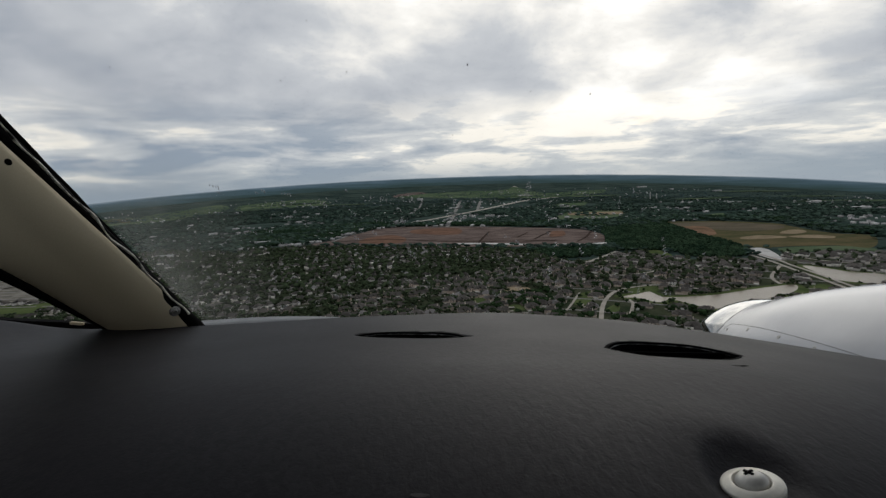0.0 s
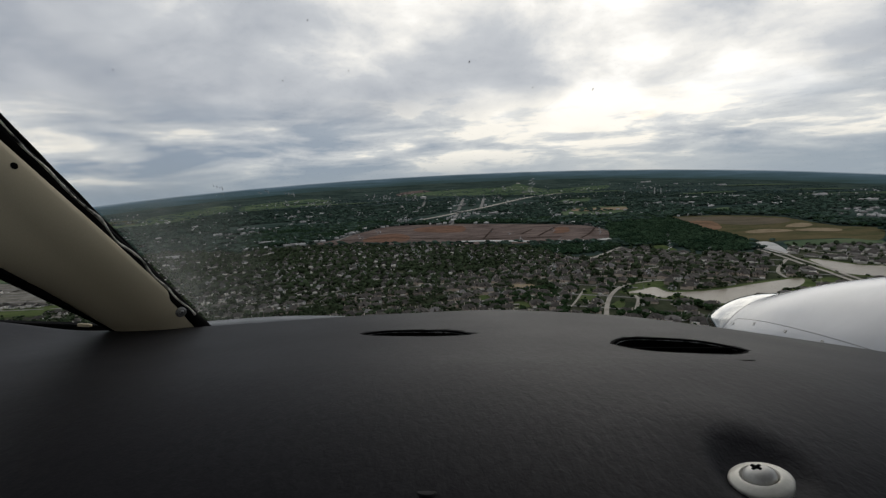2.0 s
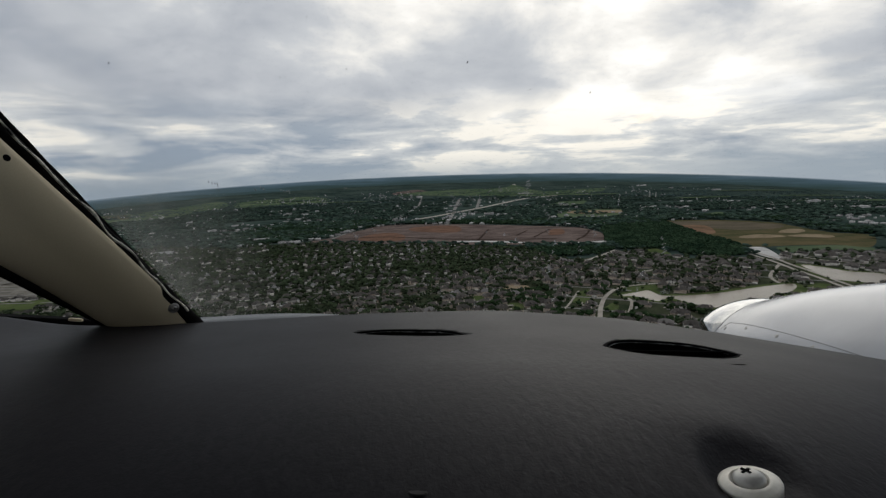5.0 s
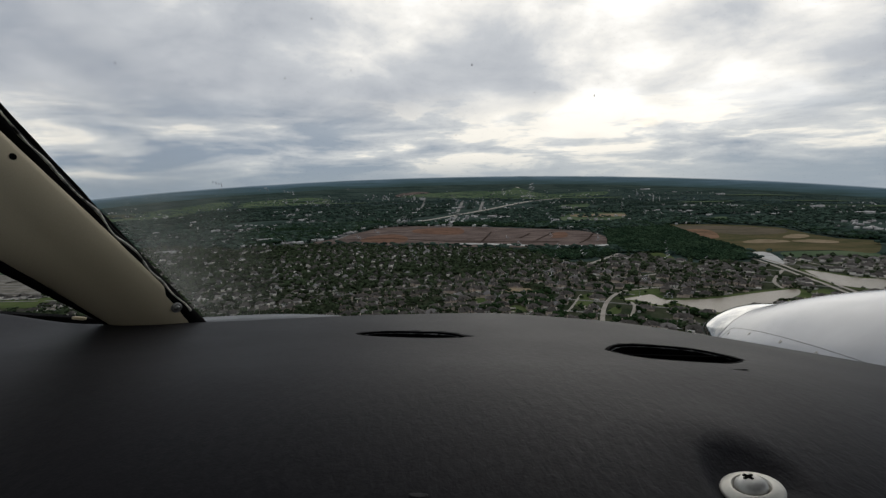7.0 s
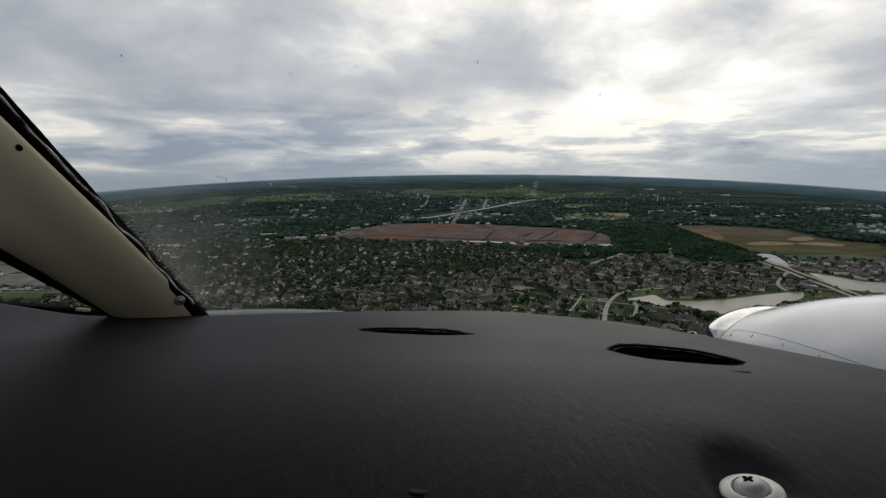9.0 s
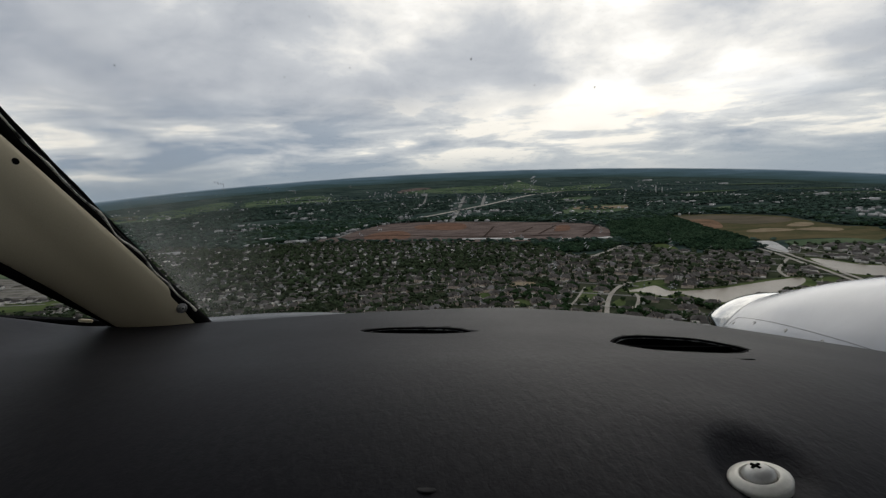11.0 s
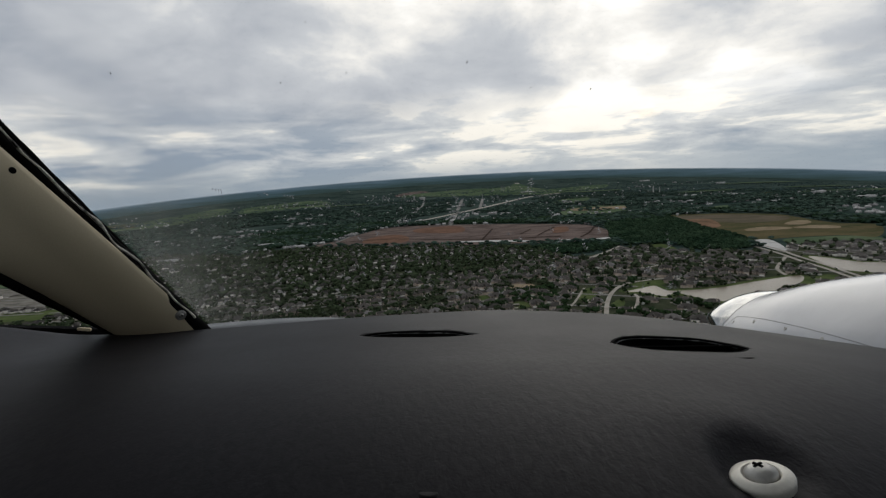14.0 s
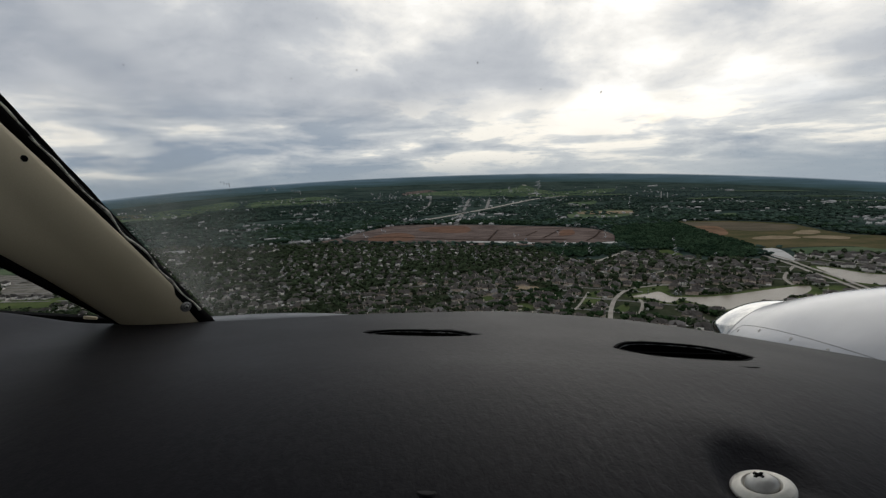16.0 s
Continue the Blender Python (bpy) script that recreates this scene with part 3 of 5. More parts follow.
sheet("suburb_ground", SUBURB, MAT["suburb"], 0.2, 0, "lawns and yards between suburban houses", "lawn", steps=2)

# furrows and a drainage channel on the graded land
for pts in ([(229, 1497), (285, 1618)], [(273, 1442), (315, 1528), (369, 1639)], [(382, 1357), (433, 1445), (483, 1564)], [(101, 1417), (157, 1681)]):
    road("soil_berm", pts, 7, MAT["dark"], 1.4, "dark earth track across graded land", 4)
road("drainage_channel", [(32, 1400), (131, 1378), (235, 1330)], 24, MAT["white_gravel"], 1.5, "pale lined drainage channel along graded land")
road("drainage_channel", [(316, 1318), (390, 1302), (452, 1312)], 24, MAT["white_gravel"], 1.5, "pale lined drainage channel along graded land")
road("dirt_track", [(-377, 1545), (-190, 1558), (33, 1450), (334, 1397)], 9, MAT["dark"], 1.6, "dark dirt track across graded land")

ROADS = []
for nm, pts, w, mt, lb in (
        ("parkway", [(713, 1092), (708, 1006), (691, 931), (680, 859), (667, 793), (656, 737)], 7.5, "concrete", "pale concrete parkway carriageway"),
        ("parkway", [(690, 1056), (679, 958), (663, 878), (655, 814), (645, 767), (639, 728)], 7.5, "concrete", "pale concrete parkway carriageway"),
        ("lane", [(202, 603), (228, 676), (256, 734), (290, 778), (336, 799), (376, 801), (417, 769)], 6.5, "concrete", "winding pale concrete road past ponds"),
        ("lane", [(312, 1034), (368, 1096), (427, 1166)], 9, "concrete", "straight pale concrete residential street"),
        ("lane", [(264, 898), (343, 893), (446, 929)], 6, "concrete", "pale concrete residential street"),
        ("lane", [(253, 635), (279, 690), (283, 716)], 5, "concrete", "pale concrete cul-de-sac by a pond"),
        ("lane", [(668, 929), (587, 836), (564, 781)], 6, "concrete", "pale concrete street joining the parkway"),
        ("lane", [(787, 1080), (770, 1006), (787, 954), (831, 906)], 6, "concrete", "pale street in a new subdivision"),
        ("lane", [(165, 658), (183, 688), (221, 769)], 3.5, "concrete", "pale concrete street among gardens"),
        ("highway", [(-141, 2150), (-40, 2309), (95, 2562), (238, 2792), (407, 3057), (596, 3299), (819, 3415)], 30, "concrete", "broad pale highway across wooded land"),
        ("highway", [(-377, 1545), (-320, 1893), (-196, 2045), (-141, 2150)], 12, "asphalt", "road along woods beside graded land"),
        ("far_road", [(9, 1894), (34, 2243), (59, 2582)], 16, "asphalt", "pale far road"),
        ("far_road", [(58, 2659), (84, 3014), (119, 3440)], 20, "asphalt", "pale far road"),
        ("far_road", [(191, 2741), (254, 3336)], 18, "asphalt", "pale far road"),
        ("far_road", [(-264, 2204), (-165, 2831), (-171, 3787)], 12, "asphalt", "grey far road among trees"),
        ("runway", [(667, 4510), (667, 3737)], 30, "concrete", "pale far runway strip")):
    _, ln = road(nm, pts, w, MAT[mt], 1.1, lb)
    ROADS.append((ln, w))

road("grass_track", [(446, 1190), (500, 1300), (560, 1480), (690, 1640), (800, 1725)], 12, MAT["meadow"], 0.9, "green track beside woods")

# ---- houses ----
def hip(x0, x1, y0, y1, z0, rise, over=0.6):
    """A hipped roof over a rectangle."""
    x0, x1, y0, y1 = x0 - over, x1 + over, y0 - over, y1 + over
    d = min(x1 - x0, y1 - y0) / 2
    if x1 - x0 >= y1 - y0:
        r = [(x0 + d, (y0 + y1) / 2, z0 + rise), (x1 - d, (y0 + y1) / 2, z0 + rise)]
        f = [(0, 1, 5, 4), (1, 2, 5, 5), (2, 3, 4, 5), (3, 0, 4, 4)]
    else:
        r = [((x0 + x1) / 2, y0 + d, z0 + rise), ((x0 + x1) / 2, y1 - d, z0 + rise)]
        f = [(0, 1, 4, 4), (1, 2, 5, 4), (2, 3, 5, 5), (3, 0, 4, 5)]
    v = [(x0, y0, z0), (x1, y0, z0), (x1, y1, z0), (x0, y1, z0)] + r
    return v, f


def box(x0, x1, y0, y1, z0, z1):
    v = [(x, y, z) for z in (z0, z1) for x, y in ((x0, y0), (x1, y0), (x1, y1), (x0, y1))]
    return v, [(0, 1, 5, 4), (1, 2, 6, 5), (2, 3, 7, 6), (3, 0, 4, 7), (4, 5, 6, 7), (3, 2, 1, 0)]


def gable(x, y, z, rise):
    """A low ridged roof."""
    v = [(-x, -y, z), (x, -y, z), (x, y, z), (-x, y, z), (-x, 0, z + rise), (x, 0, z + rise)]
    return v, [(0, 1, 5, 4), (2, 3, 4, 5), (1, 2, 5), (3, 0, 4)]


def merge(*lumps):
    v, f = [], []
    for a, b in lumps:
        k = len(v)
        v += list(a)
        f += [tuple(i + k for i in q) for q in b]
    return v, f


PLANS = [  # main wing, front wing, side wing, wall height, rise
    ((-10, 10, -6.5, 6.5), (2, 10, -12.5, -5.5), (-11.5, -4, 3, 10), 3.4, 4.8),
    ((-9.5, 9.5, -7, 7), (-9.5, -1.5, -13, -6), (3, 11.5, -3, 9.5), 5.6, 4.4),
    ((-11.5, 11.5, -6, 6), (-4.5, 4.5, -10.5, -5), (-12.5, -5.5, -9, 3), 3.4, 4.4),
    ((-9, 9, -7.5, 7.5), (0, 9, -13.5, -7), (-10.5, -3, 2, 11), 6.0, 5.0),
]


def peak(a, h, rise):
    """A steep cross gable standing on the front slope of the main roof."""
    x, y0, y1 = a[0] * 0.35 + a[1] * 0.1, a[2] - 0.7, (a[2] + a[3]) / 2
    v = [(x - 2.6, y0, h), (x + 2.6, y0, h), (x, y0, h + rise * 0.78), (x - 2.6, y1, h), (x + 2.6, y1, h), (x, y1, h + rise * 0.78)]
    return v, [(0, 1, 2), (0, 2, 5, 3), (1, 4, 5, 2), (3, 5, 4)]


def house_lumps(i):
    a, b, c, h, rise = PLANS[i]
    walls = merge(box(*a, 0, h), box(*b, 0, h * 0.86), box(*c, 0, h * 0.8))
    roofs = merge(hip(*a, h, rise), hip(*b, h * 0.86, rise * 0.72), hip(*c, h * 0.8, rise * 0.7), peak(a, h, rise))
    return walls, roofs


def house_template(i):
    w, r = house_lumps(i)
    v, f = merge(w, r)
    tris, index = [], []
    for i, q in enumerate(tri_clean(f)):
        for k in range(1, len(q) - 1):
            tris.append((q[0], q[k], q[k + 1]))
            index.append(0 if i < len(w[1]) else 1)
    return v, tris, index


def tri_clean(f):
    return [tuple(dict.fromkeys(q)) for q in f]


def make_house(i, white=False):
    """One house with its parts, at the origin."""
    a, b, c, h, rise = PLANS[i]
    ob = new("house")
    walls, _ = house_lumps(i)
    piece("wall", mesh_of("wall", *walls, MAT["paint" if white else "brick"]), ob)
    for nm, lump in (("roof", hip(*a, h, rise)), ("porch_roof", hip(*b, h * 0.86, rise * 0.72)), ("wing_roof", hip(*c, h * 0.8, rise * 0.7)), ("gable", peak(a, h, rise))):
        piece(nm, mesh_of(nm, lump[0], tri_clean(lump[1]), MAT["roof"]), ob)
    piece("garage_door", mesh_of("garage_door", *box(b[0] + 1, b[1] - 1, b[2] - 0.12, b[2] + 0.05, 0.05, 2.4), MAT["paint"]), ob)
    piece("chimney", mesh_of("chimney", *box(a[0] + 3, a[0] + 4.1, a[3] - 4, a[3] - 3, h, h + rise + 1.0), MAT["brick"]), ob)
    win = mesh_of("window", *box(-0.8, 0.8, -0.08, 0.06, 0, 1.5), MAT["pane"])
    span = a[1] - a[0]
    for k in (0.15, 0.38) if b[0] > a[0] + 3 else (0.62, 0.85):
        piece("window", win, ob, pose(a[0] + span * k, a[2], 1.0))
        if h > 5:
            piece("window", win, ob, pose(a[0] + span * k, a[2], 3.7))
    return tagged(ob, "brick suburban house with a hipped grey shingle roof" if not white else "white painted suburban house with a hipped grey roof",
                  "house", "houses of the suburb")


def in_grove(x, y):
    """Where old trees stand in clumps between the western houses."""
    return np.array([noise.noise((a / 80, b / 120, 7.7)) > 0.27 for a, b in zip(np.ravel(x), np.ravel(y))], bool)


def build_plots():
    """Streets and plots of the suburb: two warped grids."""
    rng = np.random.default_rng(4)
    plots, streets = [], []
    for turn, side in ((radians(7), 0), (radians(-24), 1), (radians(-40), 2)):
        c, s = math.cos(turn), math.sin(turn)

        def at(p, q):
            pp, qq = p + 14 * np.sin(q / 95), q + 20 * np.sin(p / 150 + q / 400)
            return pp * c - qq * s, pp * s + qq * c + 300

        def mine(x, y):
            east = x > 120 + 0.32 * (y - 652)
            new_side = x > 672 + 0.16 * (y - 737)
            which = np.where(new_side, 2, np.where(east, 1, 0))
            ok = (which == side) & (y > 540) & (np.abs(x) < 1.08 * y + 60) & inside(SUBURB, x, y)
            return ok

        for k in range(-6, 42):
            q = k * 66.0
            ps = np.arange(-1900, 2300, 11.0)
            x, y = at(ps, np.full_like(ps, q))
            good = mine(x, y)
            for ol in KEEP_OUT[:len(POND)]:
                good &= ~inside(ol, x, y)
            for ol in (BROWN, TAN, FOREST):
                good &= ~inside(np.array(ol, float), x, y)
            run = []
            for xx, yy, g in zip(x, y, good):
                if g:
                    run.append((xx, yy))
                if (not g or rng.random() < 0.02) and run:
                    if len(run) > 5:
                        streets.append(run)
                    run = []
            if len(run) > 5:
                streets.append(run)
            for sgn in (-1, 1):
                ps = np.arange(-1900, 2300, 21.0 if side == 0 else 25.0) + rng.uniform(-2, 2)
                ps = ps + rng.uniform(-4.5, 4.5, ps.shape)
                qs = q + sgn * (21 + rng.uniform(-2, 2, ps.shape))
                x, y = at(ps, qs)
                x2, y2 = at(ps + 1, qs)
                ang = np.arctan2(y2 - y, x2 - x) + (math.pi if sgn < 0 else 0) + rng.choice([0, 0, 0, math.pi / 2], ps.shape)
                ok = mine(x, y) & (rng.random(ps.shape) < 0.92)
                if side == 0:
                    ok &= ~in_grove(x, y)
                for ol in KEEP_OUT:
                    ok &= ~inside(ol, x, y)
                ok &= ~inside(np.array(FOREST, float), x, y)
                for ln, w in ROADS:
                    ok &= ~near_line(ln, x, y, w / 2 + 12)
                plots += [(a, b, d, sgn) for a, b, d, o in zip(x, y, ang, ok) if o]
    return plots, streets


PLOTS, STREETS = build_plots()
tagged(new("street_grid", ribbon_mesh("street_grid", STREETS, 6.0, MAT["asphalt"], 0.7)), "pale concrete residential streets between houses", "street", kind="structure")
rng = np.random.default_rng(11)
order = sorted(range(len(PLOTS)), key=lambda i: abs(PLOTS[i][0] - 250) * 0.7 + abs(PLOTS[i][1] - 700))
close = set([i for i in order if PLOTS[i][1] > 590][:290])
originals = {}
far_rows = [[] for _ in range(8)]
drive_rows, patio_rows = [], []
for i, (x, y, a, sgn) in enumerate(PLOTS):
    kind = int(rng.integers(4))
    white = rng.random() < 0.08
    k = rng.uniform(0.52, 0.84)
    c, s = math.cos(a), math.sin(a)
    drive_rows.append((x + s * 15.5 + c * rng.uniform(-4, 5), y - c * 15.5 + s * 2, 0.6, a, rng.uniform(0.8, 1.6), rng.uniform(0.6, 1.2), 1.0))
    for _ in range(2):
        if x < 300 and rng.random() < 0.75:
            e, g = rng.uniform(-12, 12), rng.uniform(11, 15) * rng.choice([-1, 1])
            (patio_rows if rng.random() < 0.5 else drive_rows).append((x + s * g + c * e, y - c * g + s * e, 0.65, a + rng.choice([0, 1.57]), rng.uniform(0.5, 1.3), rng.uniform(0.5, 1.5), 1.0))
    if i in close:
        m = pose(x, y, 0.1, 0, 0, math.degrees(a))
        if (kind, white) not in originals:
            originals[kind, white] = make_house(kind, white)
            originals[kind, white].matrix_basis = m
        else:
            copy_thing(originals[kind, white], m)
    else:
        if x > 120 + 0.32 * (y - 652):
            kind, k = kind + 4, rng.uniform(0.9, 1.1)
        far_rows[kind].append((x, y, 0.1, a, k, k, rng.uniform(0.9, 1.1)))
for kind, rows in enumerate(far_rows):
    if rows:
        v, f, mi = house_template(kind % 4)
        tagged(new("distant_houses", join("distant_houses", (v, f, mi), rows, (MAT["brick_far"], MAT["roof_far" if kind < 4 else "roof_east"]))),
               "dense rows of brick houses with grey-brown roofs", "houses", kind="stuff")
dv, df = box(-2.6, 2.6, -6, 6, -0.3, 0.0)
tagged(new("driveways", join("driveways", (dv, df, [0] * 6), drive_rows, (MAT["concrete"],))), "pale concrete driveways in front of houses", "driveway", kind="stuff")

tagged(new("patios", join("patios", (dv, df, [0] * 6), patio_rows, (MAT["white_gravel"],))), "pale patios and sheds in back gardens", "patio", kind="stuff")

# pale sheds, roofs and stores scattered beyond the suburb
rows = []
for _ in range(2600):
    r, az = 1550 + 2700 * rng.random() ** 1.6, radians(rng.uniform(-44, 46))
    x, y = r * math.sin(az), r * math.cos(az)
    if inside(SUBURB, x, y) or inside(np.array(BROWN, float), x, y) or inside(np.array(TAN, float), x, y) or inside(np.array(FOREST, float), x, y):
        continue
    if noise.noise((x / 300, y / 300, 3.3)) < 0.02:
        continue
    g = rng.uniform(0.4, 1.15) * (1.0 if r < 3100 else 0.5) * (2.2 if rng.random() < 0.06 else 1)
    rows.append((x, y, float(land_z(x, y)), rng.uniform(0, 6), g * rng.uniform(6, 11), g * rng.uniform(5, 8), rng.uniform(6, 9.5)))
v, f = box(-1, 1, -1, 1, 0, 0.9)
MAT["pale_roof"] = surface("pale_metal_roof", (0.20, 0.195, 0.19), (0.44, 0.43, 0.42), 0.05, 0.6, island=0.5)
tagged(new("far_buildings", join("far_buildings", (v, f, [0] * len(f)), rows, (MAT["pale_roof"],))), "small pale-roofed buildings among far woods", "buildings", kind="stuff")
rows = [(x, y, float(land_z(x, y)), a, sx, sy, h) for x, y, a, sx, sy, h in (
    (-609, 1559, 0.3, 60, 22, 9), (-795, 1317, 0.25, 45, 18, 9), (-183, 3571, 0.2, 40, 26, 14), (1933, 2479, 0.2, 70, 24, 9), (1820, 2069, 0.1, 80, 24, 8), (1690, 4060, 0.2, 80, 24, 8), (2036, 3544, 0.1, 60, 20, 8), (3009, 4183, 0.2, 60, 20, 8), (611, 3616, 0.2, 90, 20, 7), (1038, 1982, 0.3, 40, 18, 8), (998, 2203, 0.1, 40, 18, 8))]
for x, y, z, a, sx, sy, h in rows:
    me = mesh_of("warehouse", *merge(box(-sx / 2, sx / 2, -sy / 2, sy / 2, 0, h), gable(sx / 2 + 0.3, sy / 2 + 0.3, h, 1.6)), MAT["pale_roof"])
    tagged(new("warehouse", me), "long low pale-roofed commercial building", "building", "far commercial buildings").matrix_basis = pose(x, y, z, 0, 0, math.degrees(a))


def make_stack(x, y, height, width):
    """A pale process tower with two platforms, over the far plant."""
    ob = new("process_tower")
    piece("column", mesh_of("column", *merge(box(-width / 2, width / 2, -width / 2, width / 2, 0, height), box(-width / 3, width / 3, -width / 3, width / 3, height, height * 1.12)), MAT["white_gravel"]), ob)
    for z in (0.45, 0.8):
        piece("platform", mesh_of("platform", *box(-width * 0.9, width * 0.9, -width * 0.9, width * 0.9, height * z, height * z + 1.2), MAT["pale_roof"]), ob)
    ob.matrix_basis = pose(x, y, float(land_z(x, y)), 0, 0, 12)
    return tagged(ob, "slim pale industrial tower rising over far woods", "tower", "far plant towers")


for x, y, height, width in ((1321, 3040, 40, 5), (1366, 3052, 31, 4), (-243, 3571, 26, 11)):
    make_stack(x, y, height, width)


# ---- trees ----
def ico(level):
    bm = bmesh.new()
    bmesh.ops.create_icosphere(bm, subdivisions=level, radius=1)
    v = np.array([w.co[:] for w in bm.verts])
    f = np.array([[w.index for w in q.verts] for q in bm.faces])
    bm.free()
    return v, f


def crown(seed, clumps, level=1):
    """A crown of uneven clumps, one unit high from its foot and about one wide."""
    r = np.random.default_rng(seed)
    v0, f0 = ico(level)
    vs, fs = [], []
    for i in range(clumps):
        a, rad = r.uniform(0, 6.28), 0.30 * math.sqrt(r.uniform(0, 1))
        c = np.array([rad * math.cos(a), rad * math.sin(a), r.uniform(0.36, 0.80) - rad * 0.35])
        size = r.uniform(0.15, 0.27) if clumps > 3 else r.uniform(0.26, 0.40)
        v = v0 * size * r.uniform(0.72, 1.25, (len(v0), 1)) * np.array([1, 1, 0.85])
        fs.append(f0 + sum(len(q) for q in vs))
        vs.append(v + c)
    return np.concatenate(vs), np.concatenate(fs)


def clear_of(x, y, gap=3.0, fields=True):
    ok = np.ones(np.shape(x), bool)
    for ol in WATER:
        ok &= ~inside(ol, x, y)
    if fields:
        for ol in KEEP_OUT[len(POND):]:
            ok &= ~inside(ol, x, y)
    for ln, w in ROADS:
        ok &= ~near_line(ln, x, y, w / 2 + gap + (75 if w >= 26 else 40 if w >= 16 else 0))
    return ok


def scatter(n, x0, x1, y0, y1):
    return rng.uniform(x0, x1, n), rng.uniform(y0, y1, n)


tree_rows = []
# garden trees among the houses
px = np.array([p[0] for p in PLOTS])
py = np.array([p[1] for p in PLOTS])
pa = np.array([p[2] for p in PLOTS])
for back, share in ((17, 0.98), (-14, 0.6), (15, 0.7), (19, 0.8), (16, 0.7)):
    pick = rng.random(len(px)) < share * np.where(px > 672 + 0.16 * (py - 737), 0.3, np.where(px > 120 + 0.32 * (py - 652), 0.95, 1.0))
    off = rng.uniform(-9, 9, len(px))
    x = px - np.sin(pa) * back + np.cos(pa) * off + rng.uniform(-3, 3, len(px))
    y = py + np.cos(pa) * back + np.sin(pa) * off + rng.uniform(-3, 3, len(px))
    pick &= clear_of(x, y)
    for a, b in zip(x[pick], y[pick]):
        s = rng.uniform(7, 13.5)
        tree_rows.append((a, b, 0.1, rng.uniform(0, 6), s * rng.uniform(0.85, 1.3), s * rng.uniform(0.85, 1.3), s))
west = px < 120 + 0.32 * (py - 652)
for share in (0.95, 0.9, 0.8, 0.7):
    pick = west & (rng.random(len(px)) < share)
    x = px + rng.uniform(-16, 16, len(px))
    y = py + rng.uniform(-16, 16, len(px))
    pick &= clear_of(x, y) & (np.hypot(x - px, y - py) > 8)
    for a, b in zip(x[pick], y[pick]):
        s = rng.uniform(6.5, 12.5)
        tree_rows.append((a, b, 0.1, rng.uniform(0, 6), s * rng.uniform(0.9, 1.9), s * rng.uniform(0.9, 1.9), s))
gx, gy = scatter(15000, -1250, 420, 560, 1560)
pick = inside(SUBURB, gx, gy) & (gx < 120 + 0.32 * (gy - 652)) & clear_of(gx, gy)
pick[pick] = in_grove(gx[pick], gy[pick])
for a, b in zip(gx[pick], gy[pick]):
    s = rng.uniform(6, 12)
    tree_rows.append((a, b, 0.1, rng.uniform(0, 6), s * rng.uniform(0.9, 1.5), s * rng.uniform(0.9, 1.5), s))
for share in (0.8, 0.6):
    pick = ~west & (px < 672 + 0.16 * (py - 737)) & (rng.random(len(px)) < share)
    x = px + rng.uniform(-17, 17, len(px))
    y = py + rng.uniform(-17, 17, len(px))
    pick &= clear_of(x, y) & (np.hypot(x - px, y - py) > 11)
    for a, b in zip(x[pick], y[pick]):
        s = rng.uniform(5, 10)
        tree_rows.append((a, b, 0.1, rng.uniform(0, 6), s * rng.uniform(0.9, 1.5), s * rng.uniform(0.9, 1.5), s))
# rows along pond banks, roads and the drainage strip
for ln in KEEP_OUT[:len(POND)]:
    for a, b in ln[::2]:
        a, b = a + rng.uniform(-3, 3), b + rng.uniform(-3, 3)
        if rng.random() < 0.5 and bool(clear_of(np.array([a]), np.array([b]), fields=False)[0]):
            s = rng.uniform(4, 8)
            tree_rows.append((a, b, 0.1, rng.uniform(0, 6), s, s, s))
for ln, w in ROADS[2:9]:
    for a, b in ln[::1]:
        for sg in (-1, 1):
            if rng.random() < 0.3:
                s = rng.uniform(4, 9)
                tree_rows.append((a + sg * (w / 2 + rng.uniform(5, 14)), b + rng.uniform(-14, 14), 0.1, 0, s, s, s))
tree_rows = [t for t in tree_rows if t[1] > 520]
wood_rows = []


def fill_wood(outline, spacing, rows, low=10, high=16):
    o = smooth_line(outline, 4, True)
    (x0, y0), (x1, y1) = o.min(0), o.max(0)
    n = int((x1 - x0) * (y1 - y0) / spacing ** 2)
    x, y = scatter(n, x0, x1, y0, y1)
    ok = inside(o, x, y)
    for ln, w in ROADS:
        ok &= ~near_line(ln, x, y, w / 2 + 4)
    for a, b in zip(x[ok], y[ok]):
        s = rng.uniform(low, high)
        rows.append((a, b, float(land_z(a, b)), rng.uniform(0, 6), s * rng.uniform(0.9, 1.3), s * rng.uniform(0.9, 1.3), s))


fill_wood(FOREST, 5.6, wood_rows, 7, 11)
fill_wood([(-651, 1436), (-520, 1521), (-416, 1628), (-330, 1818), (-240, 1992), (-285, 2159), (-518, 2151), (-744, 2049), (-785, 1792)], 8, wood_rows, 8, 13)
fill_wood([(-240, 1992), (46, 1923), (420, 1752), (558, 1696), (610, 1823), (469, 1958), (239, 1985), (50, 2041), (-98, 2054)], 8, wood_rows, 8, 13)
fill_wood([(217, 1211), (296, 1239), (417, 1216), (424, 1149), (345, 1109), (262, 1097), (226, 1182)], 7, wood_rows, 8, 12)
fill_wood([(834, 1840), (977, 1822), (1108, 1759), (1181, 1657), (1160, 1526), (1139, 1370), (1183, 1298), (1271, 1396), (1262, 1520), (1281, 1799), (1144, 1925), (903, 1994)], 10, wood_rows, 8, 13)
fill_wood([(561, 1676), (808, 1736), (843, 1861), (701, 1954), (572, 1911)], 9, wood_rows, 8, 13)

